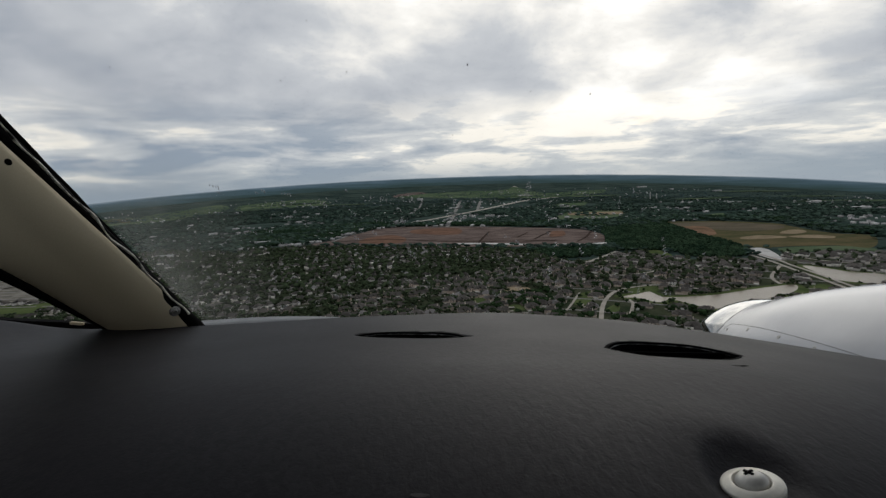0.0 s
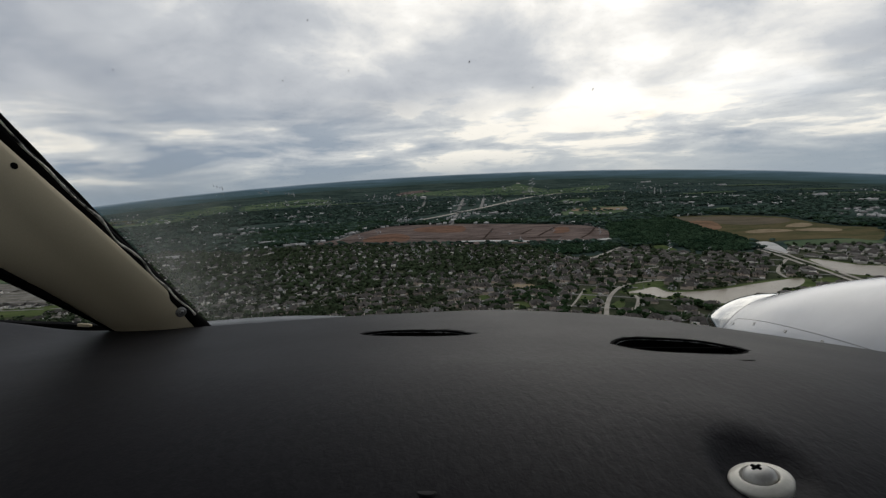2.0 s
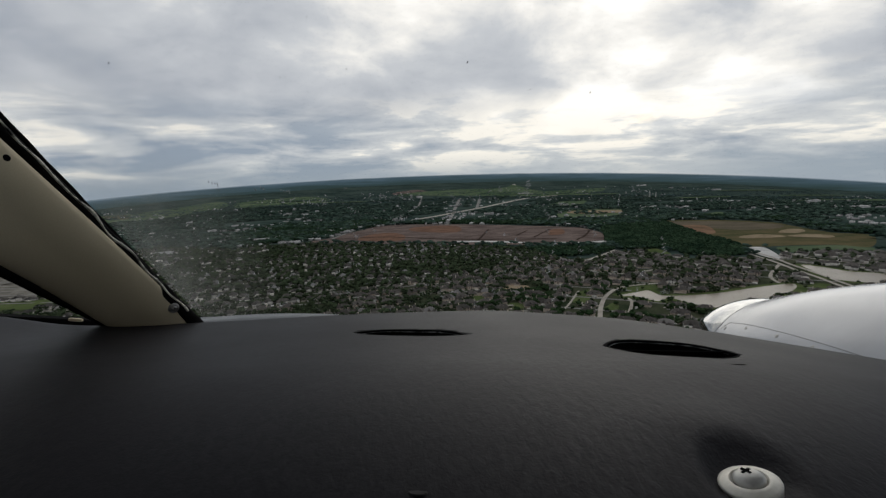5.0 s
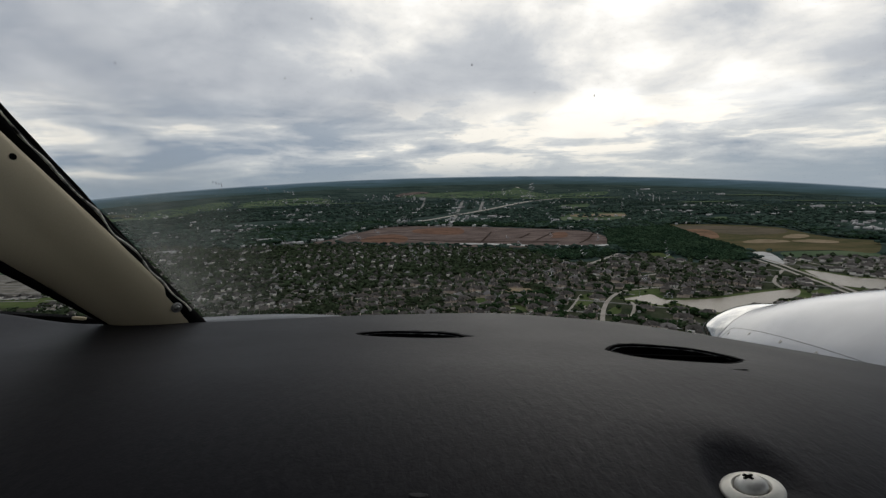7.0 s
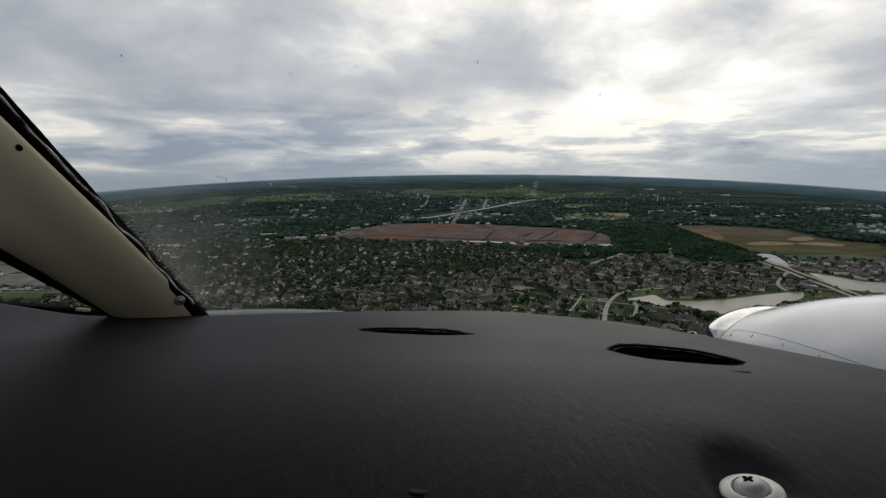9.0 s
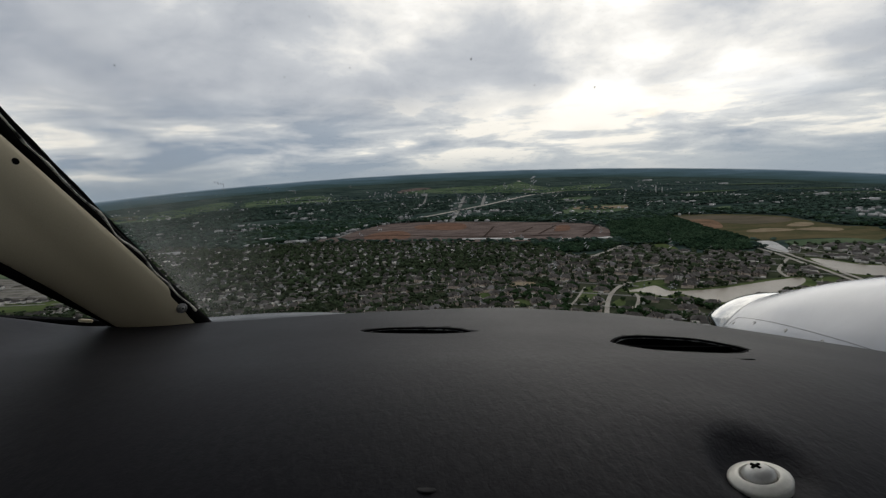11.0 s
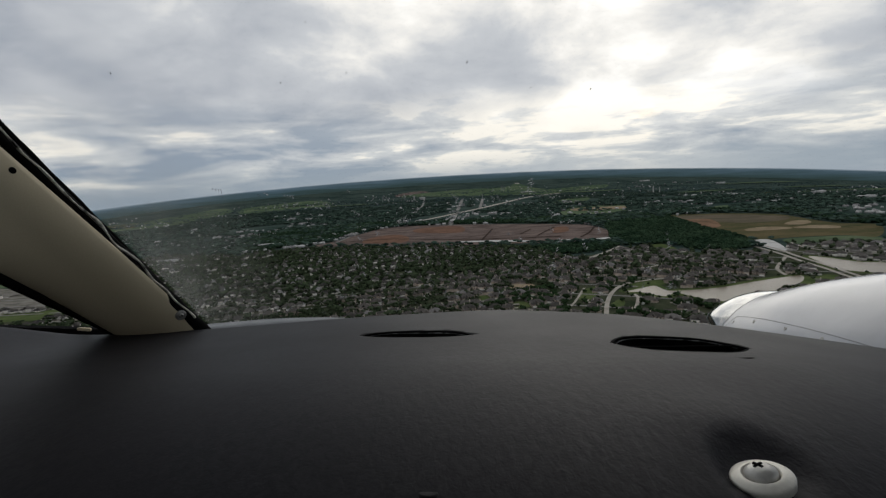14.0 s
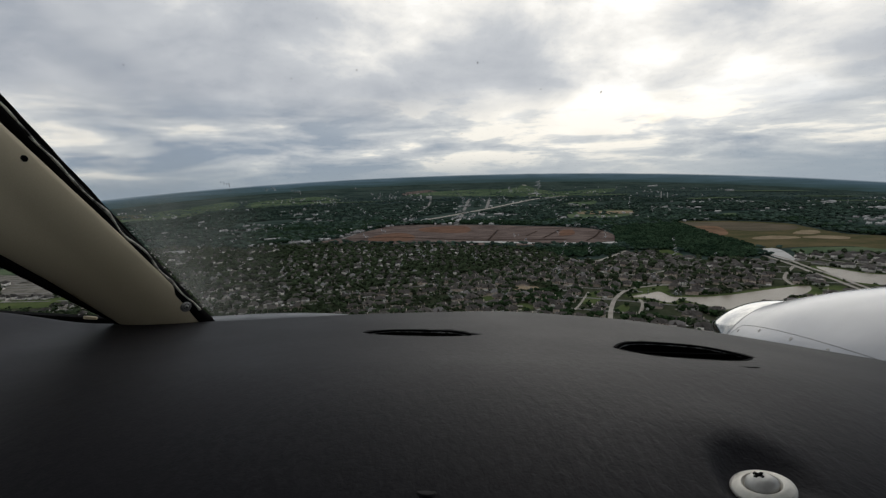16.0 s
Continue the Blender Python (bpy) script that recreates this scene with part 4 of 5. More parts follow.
split = lambda rows, k: [[r for i, r in enumerate(rows) if i % k == j] for j in range(k)]
tree_rows.sort(key=lambda t: abs(t[0] - 250) * 0.7 + abs(t[1] - 700) + (900 if t[1] < 590 else 0))
singles, rest = tree_rows[:280], tree_rows[280:]
tree_kinds = []
for k in range(5):
    cv, cf = crown(30 + k, 9)
    ob = new("tree")
    piece("crown", mesh_of("crown", cv, cf, MAT["leaf"], smooth=False), ob)
    bm = bmesh.new()
    bmesh.ops.create_cone(bm, cap_ends=False, segments=7, radius1=0.032, radius2=0.014, depth=0.56)
    for vtx in bm.verts:
        vtx.co.z += 0.28
    for a in (0.5, 2.6, 4.7):
        lim = bmesh.ops.create_cone(bm, cap_ends=False, segments=5, radius1=0.014, radius2=0.006, depth=0.3)["verts"]
        bmesh.ops.transform(bm, verts=lim, matrix=pose(0.1 * math.cos(a), 0.1 * math.sin(a), 0.52) @ pose(0, 0, 0, 0, 0, math.degrees(a)) @ pose(0, 0, 0, 0, 42, 0))
    part("trunk", bm, MAT["bark"], ob)
    tagged(ob, "leafy dark green garden tree beside houses", "tree", "garden trees")
    tree_kinds.append(ob)
for i, (x, y, z, a, sx, sy, sz) in enumerate(singles):
    kind = tree_kinds[i % 5]
    m = pose(x, y, z, 0, 0, math.degrees(a))
    ob = kind if i < 5 else copy_thing(kind, m)
    ob.matrix_basis = m @ Matrix.Diagonal((sx, sy, sz, 1))
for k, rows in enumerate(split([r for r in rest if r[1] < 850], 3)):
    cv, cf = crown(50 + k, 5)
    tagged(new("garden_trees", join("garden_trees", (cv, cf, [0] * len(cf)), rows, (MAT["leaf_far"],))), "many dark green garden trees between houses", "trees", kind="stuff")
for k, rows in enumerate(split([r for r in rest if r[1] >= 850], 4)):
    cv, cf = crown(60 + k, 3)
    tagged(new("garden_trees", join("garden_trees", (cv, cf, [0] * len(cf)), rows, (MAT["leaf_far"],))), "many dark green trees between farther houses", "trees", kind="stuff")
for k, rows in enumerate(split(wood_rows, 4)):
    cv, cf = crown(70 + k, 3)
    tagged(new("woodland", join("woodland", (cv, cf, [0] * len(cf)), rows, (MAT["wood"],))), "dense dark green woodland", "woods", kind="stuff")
# far woods to the skyline
x, y = [], []
for lo, hi, n in ((1250, 2600, 15000), (2600, 3500, 13000)):
    r = np.sqrt(rng.uniform(lo ** 2, hi ** 2, n))
    az = np.radians(rng.uniform(-56, 56, n))
    x.append(r * np.sin(az))
    y.append(r * np.cos(az))
x, y = np.concatenate(x), np.concatenate(y)
ok = clear_of(x, y, 4) & ~inside(np.array(FOREST, float), x, y) & ~inside(SUBURB, x, y)
dens = np.array([noise.noise((a / 330, b / 200, 1.0)) + 0.4 * noise.noise((a / 90, b / 60, 5.0)) for a, b in zip(x, y)])
ok &= dens > -0.22
strips = np.array([noise.noise((a / 260 + 9, b / 70, 2.0)) for a, b in zip(x, y)])
for ol in FAR_FIELDS:
    ok &= ~inside(ol, x, y) | (strips > 0.27)
z = land_z(x, y)
rows = [(a, b, c, rng.uniform(0, 6), s * 1.8, s * 1.8, s * (0.8 if math.hypot(a, b) < 3000 else 0.34)) for a, b, c, s in zip(x[ok], y[ok], z[ok], rng.uniform(9, 18, int(ok.sum())))]
# pines bluer still, with the haze of the skyline put into their colour
MAT["pines"] = surface("hazed_far_pines", (0.030, 0.051, 0.051), (0.063, 0.093, 0.093), 0.004, 0.95, fine=0.03, island=0.4, spec=0.0)
bands = split(rows, 2) + [[]]
for _ in range(15000):
    r, az = math.sqrt(rng.uniform(3300 ** 2, 4840 ** 2)), radians(rng.uniform(-56, 56))
    fx, fy = r * math.sin(az), r * math.cos(az)
    if noise.noise((fx / 300, fy / 110, 6.0)) < -0.12:
        continue
    g = rng.uniform(22, 34) * (1 - 0.7 * (r - 3300) / 1540)
    bands[2].append((fx, fy, float(land_z(fx, fy)) - 1, rng.uniform(0, 6), g, g, g * 0.30))
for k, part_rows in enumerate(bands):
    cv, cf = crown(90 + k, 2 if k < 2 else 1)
    tagged(new("far_woods", join("far_woods", (cv, cf, [0] * len(cf)), part_rows, (MAT["pines" if k == 2 else "wood_far"],))), "dark woods with painted blue haze, stretching to the skyline", "woods", kind="stuff")


# ---- aircraft ----
# Everything below is in the aircraft's own axes: x right, y ahead, z up, from the eye.
aircraft = tagged(new("aircraft"), "light aircraft cockpit with black glareshield and white engine cowling", "aircraft")
aircraft.matrix_basis = AIRCRAFT


def crest(x):
    """Height of the glareshield's crown across the cockpit."""
    return np.interp(x, CREST_X, CREST_Z)


def soft_table(xs, ys, n=160, width=0.035):
    """A smooth curve through a few stations."""
    x = np.linspace(xs[0], xs[-1], n)
    y = np.interp(x, xs, ys)
    k = np.exp(-0.5 * ((x[:, None] - x[None]) / width) ** 2)
    return x, (k * y).sum(1) / k.sum(1)


CREST_X, CREST_Z = soft_table([-0.9, -0.60, -0.47, -0.40, -0.29, -0.12, 0.056, 0.19, 0.28, 0.39, 0.60, 0.9],
                              [-0.075, -0.062, -0.0685, -0.083, -0.0825, -0.0745, -0.0715, -0.0765, -0.085, -0.096, -0.122, -0.16], width=0.02)
FRONT_X, FRONT_Y = soft_table([-0.9, -0.46, -0.28, 0.056, 0.19, 0.28, 0.39, 0.60, 0.9],
                              [0.42, 0.50, 0.54, 0.56, 0.535, 0.50, 0.42, 0.30, 0.15], width=0.03)


def front(x):
    """Distance ahead of the glareshield's leading edge."""
    return np.interp(x, FRONT_X, FRONT_Y)


SCREW = (0.1188, 0.1822)
ROUND = 0.95
SEAT_TILT = (5, -13)  # the vinyl is drawn down round the screw
SEAT_Z = -0.0906
SLOTS = [((-0.0785, 0.418), (0.0195, 0.3975), 0.019, 0.009), ((0.122, 0.357), (0.221, 0.350), 0.031, 0.024)]


def shield_z(x, y):
    roll = 0.0012 * math.sin(x * 9 + y * 7)
    edge = max(0.0, (y - float(front(x)) + 0.02) / 0.02)
    z = float(crest(x)) - roll * min(1.0, y * 4) - 0.004 * edge ** 2
    z -= ROUND * max(0.0, 0.31 - max(y, 0.10)) ** 2  # the padding rolls down towards the panel
    # the padding swells behind the screw and sags beside it
    z += 0.0020 * math.exp(-((x - SCREW[0] - 0.008) ** 2 + (y - SCREW[1] - 0.038) ** 2) / (2 * 0.019 ** 2))
    z -= 0.0002 * math.exp(-((x - SCREW[0] + 0.034) ** 2 + (y - SCREW[1] + 0.004) ** 2) / (2 * 0.022 ** 2))
    d = math.hypot(x - SCREW[0], y - SCREW[1])
    wide = 0.0175 + 0.015 * max(0.0, 0.75 * (x - SCREW[0]) + 0.66 * (y - SCREW[1])) / max(d, 1e-4)
    if d < wide:
        n = pose(0, 0, 0, 9, 0) @ Vector((0, 0, 1))
        seat = SEAT_Z - 0.0026 - (n.x * (x - SCREW[0]) + n.y * (y - SCREW[1])) / n.z
        w = min(1.0, max(0.0, (wide - d) / (wide - 0.012)))
        z += (seat - z) * w * w * (3 - 2 * w)
    return z


def slot_outline(a, b, bulge, sag, n=22, grow=0.0):
    """A half-moon slot between two ends."""
    a, b = np.array(a), np.array(b)
    d = (b - a) / np.linalg.norm(b - a)
    up = np.array([-d[1], d[0]])
    a, b = a - d * grow, b + d * grow
    pts = []
    for i in range(n):
        t = i / (n - 1)
        w = (1 - abs(2 * t - 1) ** 4.0)
        pts.append(a + (b - a) * t + up * (bulge * w + grow))
    for i in range(n - 2, 0, -1):
        t = i / (n - 1)
        w = (1 - abs(2 * t - 1) ** 3.4)
        pts.append(a + (b - a) * t - up * (sag * w + grow))
    return pts


def make_glareshield():
    ny = 110
    xs = np.concatenate([np.linspace(-0.88, 0.05, 80), np.linspace(0.052, 0.148, 40), np.linspace(0.155, 0.88, 64)])
    bm = bmesh.new()
    grid = []
    for x in xs:
        yf = float(front(x))
        ys = [-0.25 + (yf + 0.25) * (1 - (1 - j / (ny - 1)) ** 1.5) for j in range(ny)]
        col = [bm.verts.new((x, y, shield_z(x, y))) for y in ys]
        # rolled leading edge, then down and back underneath
        z = shield_z(x, yf)
        for k in range(1, 8):
            g = k / 7 * math.pi
            col.append(bm.verts.new((x, yf + 0.010 * math.sin(g), z - 0.010 * (1 - math.cos(g)))))
        col.append(bm.verts.new((x, -0.25, z - 0.12)))
        grid.append(col)
    m = len(grid[0])
    for a, b in zip(grid[:-1], grid[1:]):
        for j in range(m):
            bm.faces.new((a[j], b[j], b[(j + 1) % m], a[(j + 1) % m]))
    bm.faces.new(grid[0])
    bm.faces.new(grid[-1][::-1])
    bmesh.ops.recalc_face_normals(bm, faces=bm.faces[:])
    ob = part("glareshield", bm, MAT["vinyl"], None, "matt black padded vinyl glareshield", smooth=True)
    for slot in SLOTS:
        pts = slot_outline(*slot)
        cut = bmesh.new()
        lo = [cut.verts.new((x, y, shield_z(x, y) - 0.012)) for x, y in pts]
        hi = [cut.verts.new((x, y, 0.02)) for x, y in pts]
        cut.faces.new(lo[::-1])
        cut.faces.new(hi)
        for i in range(len(pts)):
            j = (i + 1) % len(pts)
            cut.faces.new((lo[i], lo[j], hi[j], hi[i]))
        bmesh.ops.recalc_face_normals(cut, faces=cut.faces[:])
        cutter = part("cutter", cut, MAT["black"], None)
        mod = ob.modifiers.new("slot", "BOOLEAN")
        mod.operation, mod.object, mod.solver = "DIFFERENCE", cutter, "EXACT"
        me = bpy.data.meshes.new_from_object(ob.evaluated_get(bpy.context.evaluated_depsgraph_get()))
        ob.modifiers.clear()
        ob.data = me
        bpy.data.objects.remove(cutter)
    ob.parent = aircraft
    # vent ducts: dark liners standing in the slots, with a thin raised lip
    for slot in SLOTS:
        vent = bmesh.new()
        rim = slot_outline(*slot, grow=0.0006)
        inner = slot_outline(*slot, grow=-0.0012)
        loops = []
        for pts, dz in ((rim, -0.0004), (rim, 0.0002), (inner, 0.0001), (inner, -0.0112)):
            loops.append([vent.verts.new((x, y, shield_z(x, y) + dz)) for x, y in pts])
        for a, b in zip(loops[:-1], loops[1:]):
            for i in range(len(a)):
                j = (i + 1) % len(a)
                vent.faces.new((a[i], a[j], b[j], b[i]))
        vent.faces.new(loops[-1])
        bmesh.ops.recalc_face_normals(vent, faces=vent.faces[:])
        duct = part("defrost_vent", vent, MAT["black"], ob, "half-moon black defroster vent slot")
        # thin edge of the duct just inside the slot, its bright glints painted on
        ring = slot_outline(*slot, n=60, grow=-0.0022)
        for name, line in (("far_lip", ring[2:58]), ("near_lip", ring[62:-2])):
            lip_bm = bmesh.new()
            last = None
            for q, (x, y) in enumerate(line):
                zz = shield_z(x, y) - 0.0016
                w = 0.0005 * (0.55 + 0.6 * abs(noise.noise((q * 0.21, slot[2] * 90, 0.7))) * 2)
                row = [lip_bm.verts.new((x, y - w, zz)), lip_bm.verts.new((x, y, zz + w)), lip_bm.verts.new((x, y + w, zz)), lip_bm.verts.new((x, y, zz - w))]
                if last:
                    for c in range(4):
                        lip_bm.faces.new((last[c], last[(c + 1) % 4], row[(c + 1) % 4], row[c]))
                last = row
            part(name, lip_bm, MAT["glint_edge"], duct, "duct edge with painted bright glints")
        # a blade along the slot
        a, b = np.array(slot[0]), np.array(slot[1])
        d = b - a
        mid = (a + b) / 2 + np.array([-d[1], d[0]]) / np.linalg.norm(d) * slot[2] * 0.35
        ang = math.degrees(math.atan2(d[1], d[0]))
        blade = bmesh.new()
        bmesh.ops.create_cube(blade, size=1)
        bmesh.ops.transform(blade, verts=blade.verts[:], matrix=pose(mid[0], mid[1], shield_z(*mid) - 0.006, 25, 0, ang) @ Matrix.Diagonal((np.linalg.norm(d) * 0.86, 0.0012, 0.006, 1)))
        part("blade", blade, MAT["black"], duct)
    return ob


def lathe(profile, n=40):
    """A turned shape: rows of radius and height."""
    bm = bmesh.new()
    rings = [[bm.verts.new((r * math.cos(2 * math.pi * i / n), r * math.sin(2 * math.pi * i / n), z)) for i in range(n)] for r, z in profile]
    for a, b in zip(rings[:-1], rings[1:]):
        for i in range(n):
            j = (i + 1) % n
            bm.faces.new((a[i], a[j], b[j], b[i]))
    bm.faces.new(rings[0][::-1])
    bm.faces.new(rings[-1])
    return bm


def make_screw(parent, m, size, metal="steel", head="nickel"):
    """A crosshead screw on a cupped finishing washer; size: the washer's radius."""
    bm = lathe([(0.97, -0.30), (1.0, -0.04), (0.985, 0.0), (0.92, 0.03), (0.76, 0.085), (0.64, 0.13), (0.61, 0.125), (0.585, 0.0)])
    bm.transform(m @ Matrix.Scale(size, 4))
    part("washer", bm, MAT[metal], parent, "steel finishing washer", smooth=True)
    bm = lathe([(0.52, -0.02), (0.53, 0.10), (0.50, 0.19), (0.42, 0.27), (0.30, 0.33), (0.16, 0.36), (0.05, 0.365)])
    bm.transform(m @ Matrix.Scale(size, 4))
    part("screw_head", bm, MAT[head], parent, "domed steel crosshead screw", smooth=True)
    bm = bmesh.new()
    for a in (20, 110):
        c = bmesh.ops.create_cube(bm, size=1)["verts"]
        bmesh.ops.transform(bm, verts=c, matrix=pose(0, 0.10, 0.325, -8, 0, a) @ Matrix.Diagonal((0.36, 0.095, 0.13, 1)))
    bm.transform(m @ Matrix.Scale(size, 4))
    part("screw_cross", bm, MAT["black"], parent)


glareshield = make_glareshield()
make_screw(glareshield, pose(SCREW[0], SCREW[1], SEAT_Z + 0.0007, *SEAT_TILT, 0), 0.0110)
# dull scuffs pressed into the vinyl
for (sx, sy), (wx, wy) in (((0.191, 0.3135), (0.0115, 0.0013)), ((-0.0090, 0.1755), (0.0042, 0.0026))):
    bm = lathe([(1.0, -0.3), (0.8, 0.02), (0.3, 0.06)], 18)
    bm.transform(pose(sx, sy, shield_z(sx, sy) + 0.0001, 0, 0, -5) @ Matrix.Diagonal((wx, wy, 0.0012, 1)))
    part("scuff", bm, MAT["scuff"], glareshield, "dark scuff mark")

# ---- windshield post ----
UP0, UP1 = Vector((-0.283, 0.52, -0.068)), Vector((-0.354, 0.38, 0.086))
LO0, LO1 = Vector((-0.366, 0.50, -0.0775)), Vector((-0.376, 0.40, -0.0175))
GL0, GL1 = Vector((-0.283, 0.54, -0.081)), Vector((-0.373, 0.40, 0.117))


def post_point(t, s):
    """A point of the post's face: t along it from its foot, s across it from its front edge."""
    a, b = UP0.lerp(UP1, t), LO0.lerp(LO1, t)
    n = (UP1 - UP0).cross(b - a).normalized()
    if n.y > 0:
        n = -n
    w = 1 - abs(2 * s - 1) ** 3.0
    return a.lerp(b, s) + n * (0.013 * w), n


def make_post():
    bm = bmesh.new()
    rings = []
    for i in range(46):
        t = -0.35 + 3.0 * i / 45
        ring = [post_point(t, k / 22)[0] for k in range(23)]
        n = post_point(t, 0.5)[1]
        ring += [ring[-1] - n * 0.012, ring[0] - n * 0.003]
        rings.append([bm.verts.new(p) for p in ring])
    k = len(rings[0])
    for a, b in zip(rings[:-1], rings[1:]):
        for i in range(k):
            j = (i + 1) % k
            bm.faces.new((a[i], a[j], b[j], b[i]))
    bm.faces.new(rings[0][::-1])
    bm.faces.new(rings[-1])
    bmesh.ops.recalc_face_normals(bm, faces=bm.faces[:])
    return part("windshield_post", bm, MAT["beige"], aircraft, "smooth beige windshield post trim", smooth=True)


post = make_post()


def tube(a, b, radius, wobble, seed, t0=-0.2, t1=2.4, n=90, flat=1.0):
    """A lumpy strip between two points, extended."""
    bm = bmesh.new()
    axis = (b - a).normalized()
    u = axis.cross(Vector((0, 1, 0))).normalized()
    w = axis.cross(u)
    rings = []
    for i in range(n):
        t = t0 + (t1 - t0) * i / (n - 1)
        c = a.lerp(b, t)
        g = 1 + wobble * noise.noise((t * 14, seed, 0.3))
        c = c + u * wobble * 0.004 * noise.noise((t * 9, seed, 4.1))
        rings.append([bm.verts.new(c + (u * math.cos(q * math.pi / 5) + w * math.sin(q * math.pi / 5) * flat) * radius * g) for q in range(10)])
    for p, q in zip(rings[:-1], rings[1:]):
        for i in range(10):
            j = (i + 1) % 10
            bm.faces.new((p[i], p[j], q[j], q[i]))
    bm.faces.new(rings[0][::-1])
    bm.faces.new(rings[-1])
    bmesh.ops.recalc_face_normals(bm, faces=bm.faces[:])
    return bm


part("rubber_seal", tube(UP0.lerp(GL0, 0.42) + Vector((-0.0033, 0, -0.0030)), UP1.lerp(GL1, 0.36) + Vector((-0.0033, 0, -0.0030)), 0.0080, 0.10, 1.0), MAT["rubber"], post, "black rubber window seal", smooth=True)
# the bead's edge glow is in its colour
part("sealant_bead", tube(UP0.lerp(GL0, 0.60) * 0.95, UP1.lerp(GL1, 0.52) * 0.95, 0.0010, 0.8, 7.0, t0=0.03, n=160), MAT["edge"], post, "crumbling sealant bead, paled to paint light through its edge", smooth=True)
part("outer_seal", tube(UP0.lerp(GL0, 0.84), UP1.lerp(GL1, 0.68), 0.0030, 0.15, 3.0), MAT["rubber"], post, "black outer glazing strip", smooth=True)
part("door_seal", tube(LO0 + Vector((0.004, 0.01, -0.004)), LO1 + Vector((0.0, 0.005, -0.004)), 0.0048, 0.06, 5.0), MAT["rubber"], post, "black rubber seal under the post", smooth=True)


def on_post(t, s, lift=0.0):
    p, n = post_point(t, s)
    p2, p3 = post_point(t, s + 0.02)[0], post_point(t + 0.02, s)[0]
    n = (p2 - p).cross(p3 - p).normalized()
    if n.y > 0:
        n = -n
    return Matrix.Translation(p + n * lift) @ n.to_track_quat("Z", "Y").to_matrix().to_4x4()


make_screw(post, on_post(0.045, 0.065, 0.0012), 0.0056, "dull_steel", "dull_steel")
bm = lathe([(1.0, -0.2), (1.0, 0.06), (0.6, 0.08)], 20)
bm.transform(on_post(0.985, 0.095) @ Matrix.Scale(0.0028, 4))
part("screw_hole", bm, MAT["black"], post)

# dark sill of the side window, and its small pale clip
bm = bmesh.new()
bmesh.ops.create_cube(bm, size=1)
bmesh.ops.bevel(bm, geom=bm.edges[:], offset=0.06, segments=2, affect="EDGES")
bm.transform(look((-0.60, 0.56, -0.083), (-0.3, 0.62, -0.108)) @ Matrix.Diagonal((0.02, 0.014, 0.46, 1)))
part("window_sill", bm, MAT["rubber"], aircraft, "dark side window sill")
bm = bmesh.new()
bmesh.ops.create_cube(bm, size=1)
bmesh.ops.bevel(bm, geom=bm.edges[:], offset=0.12, segments=2, affect="EDGES")
bm.transform(pose(-0.390, 0.502, -0.0765, 0, 8, 20) @ Matrix.Diagonal((0.012, 0.006, 0.003, 1)))
part("clip", bm, MAT["beige"], aircraft, "small pale trim clip")

# ---- windshield ----
PANE_SLOPE = (GL1.y - GL0.y) / (GL1.z - GL0.z)


def pane_point(x, z):
    return Vector((x, float(front(x)) + 0.016 + PANE_SLOPE * (z + 0.081), z))


def make_windshield():
    bm = bmesh.new()
    nz, nx = 24, 40
    grid = []
    for i in range(nz):
        z = -0.11 + 0.42 * i / (nz - 1)
        left = GL0.lerp(GL1, (z - GL0.z) / (GL1.z - GL0.z)).x
        grid.append([bm.verts.new(pane_point(left + (0.80 - left) * j / (nx - 1), z)) for j in range(nx)])
    for a, b in zip(grid[:-1], grid[1:]):
        for j in range(nx - 1):
            bm.faces.new((a[j], a[j + 1], b[j + 1], b[j]))
    ob = part("windshield", bm, MAT["glass"], aircraft, "clear rain-spotted acrylic windshield", smooth=True)
    ob.visible_shadow = False
    return ob


windshield = make_windshield()


def drop_mesh(seed, lobes):
    """A burst of slim slanted runs of water, about one unit across."""
    r = random.Random(seed)
    bm = bmesh.new()
    for i in range(lobes):
        s = bmesh.ops.create_icosphere(bm, subdivisions=1, radius=0.5)["verts"]
        x = (i - (lobes - 1) / 2) * r.uniform(0.3, 0.5)
        bmesh.ops.transform(bm, verts=s, matrix=pose(x, r.uniform(-0.35, 0.35), 0, 0, 0, r.uniform(-10, 10)) @ Matrix.Diagonal((0.16, r.uniform(0.4, 1.05), 0.10, 1)))
    me = bpy.data.meshes.new("raindrop")
    bm.to_mesh(me)
    bm.free()
    me.materials.append(MAT["drop"])
    return me


DROPS = [drop_mesh(i, n) for i, n in enumerate((3, 2, 4, 3, 1))]
drop_rng = random.Random(21)


def on_pane(u, v):
    """Where the ray with slopes u, v from the eye meets the pane."""
    lo, hi = 0.05, 1.2
    for _ in range(40):
        y = (lo + hi) / 2
        if y < pane_point(u * y, v * y).y:
            lo = y
        else:
            hi = y
    return pane_point(u * y, v * y)


pane_up = Vector((0, PANE_SLOPE, 1)).normalized()
pane_normal = Vector((1, 0, 0)).cross(pane_up)
pane_turn = Matrix((Vector((1, 0, 0)), pane_up, pane_normal)).transposed().to_4x4()
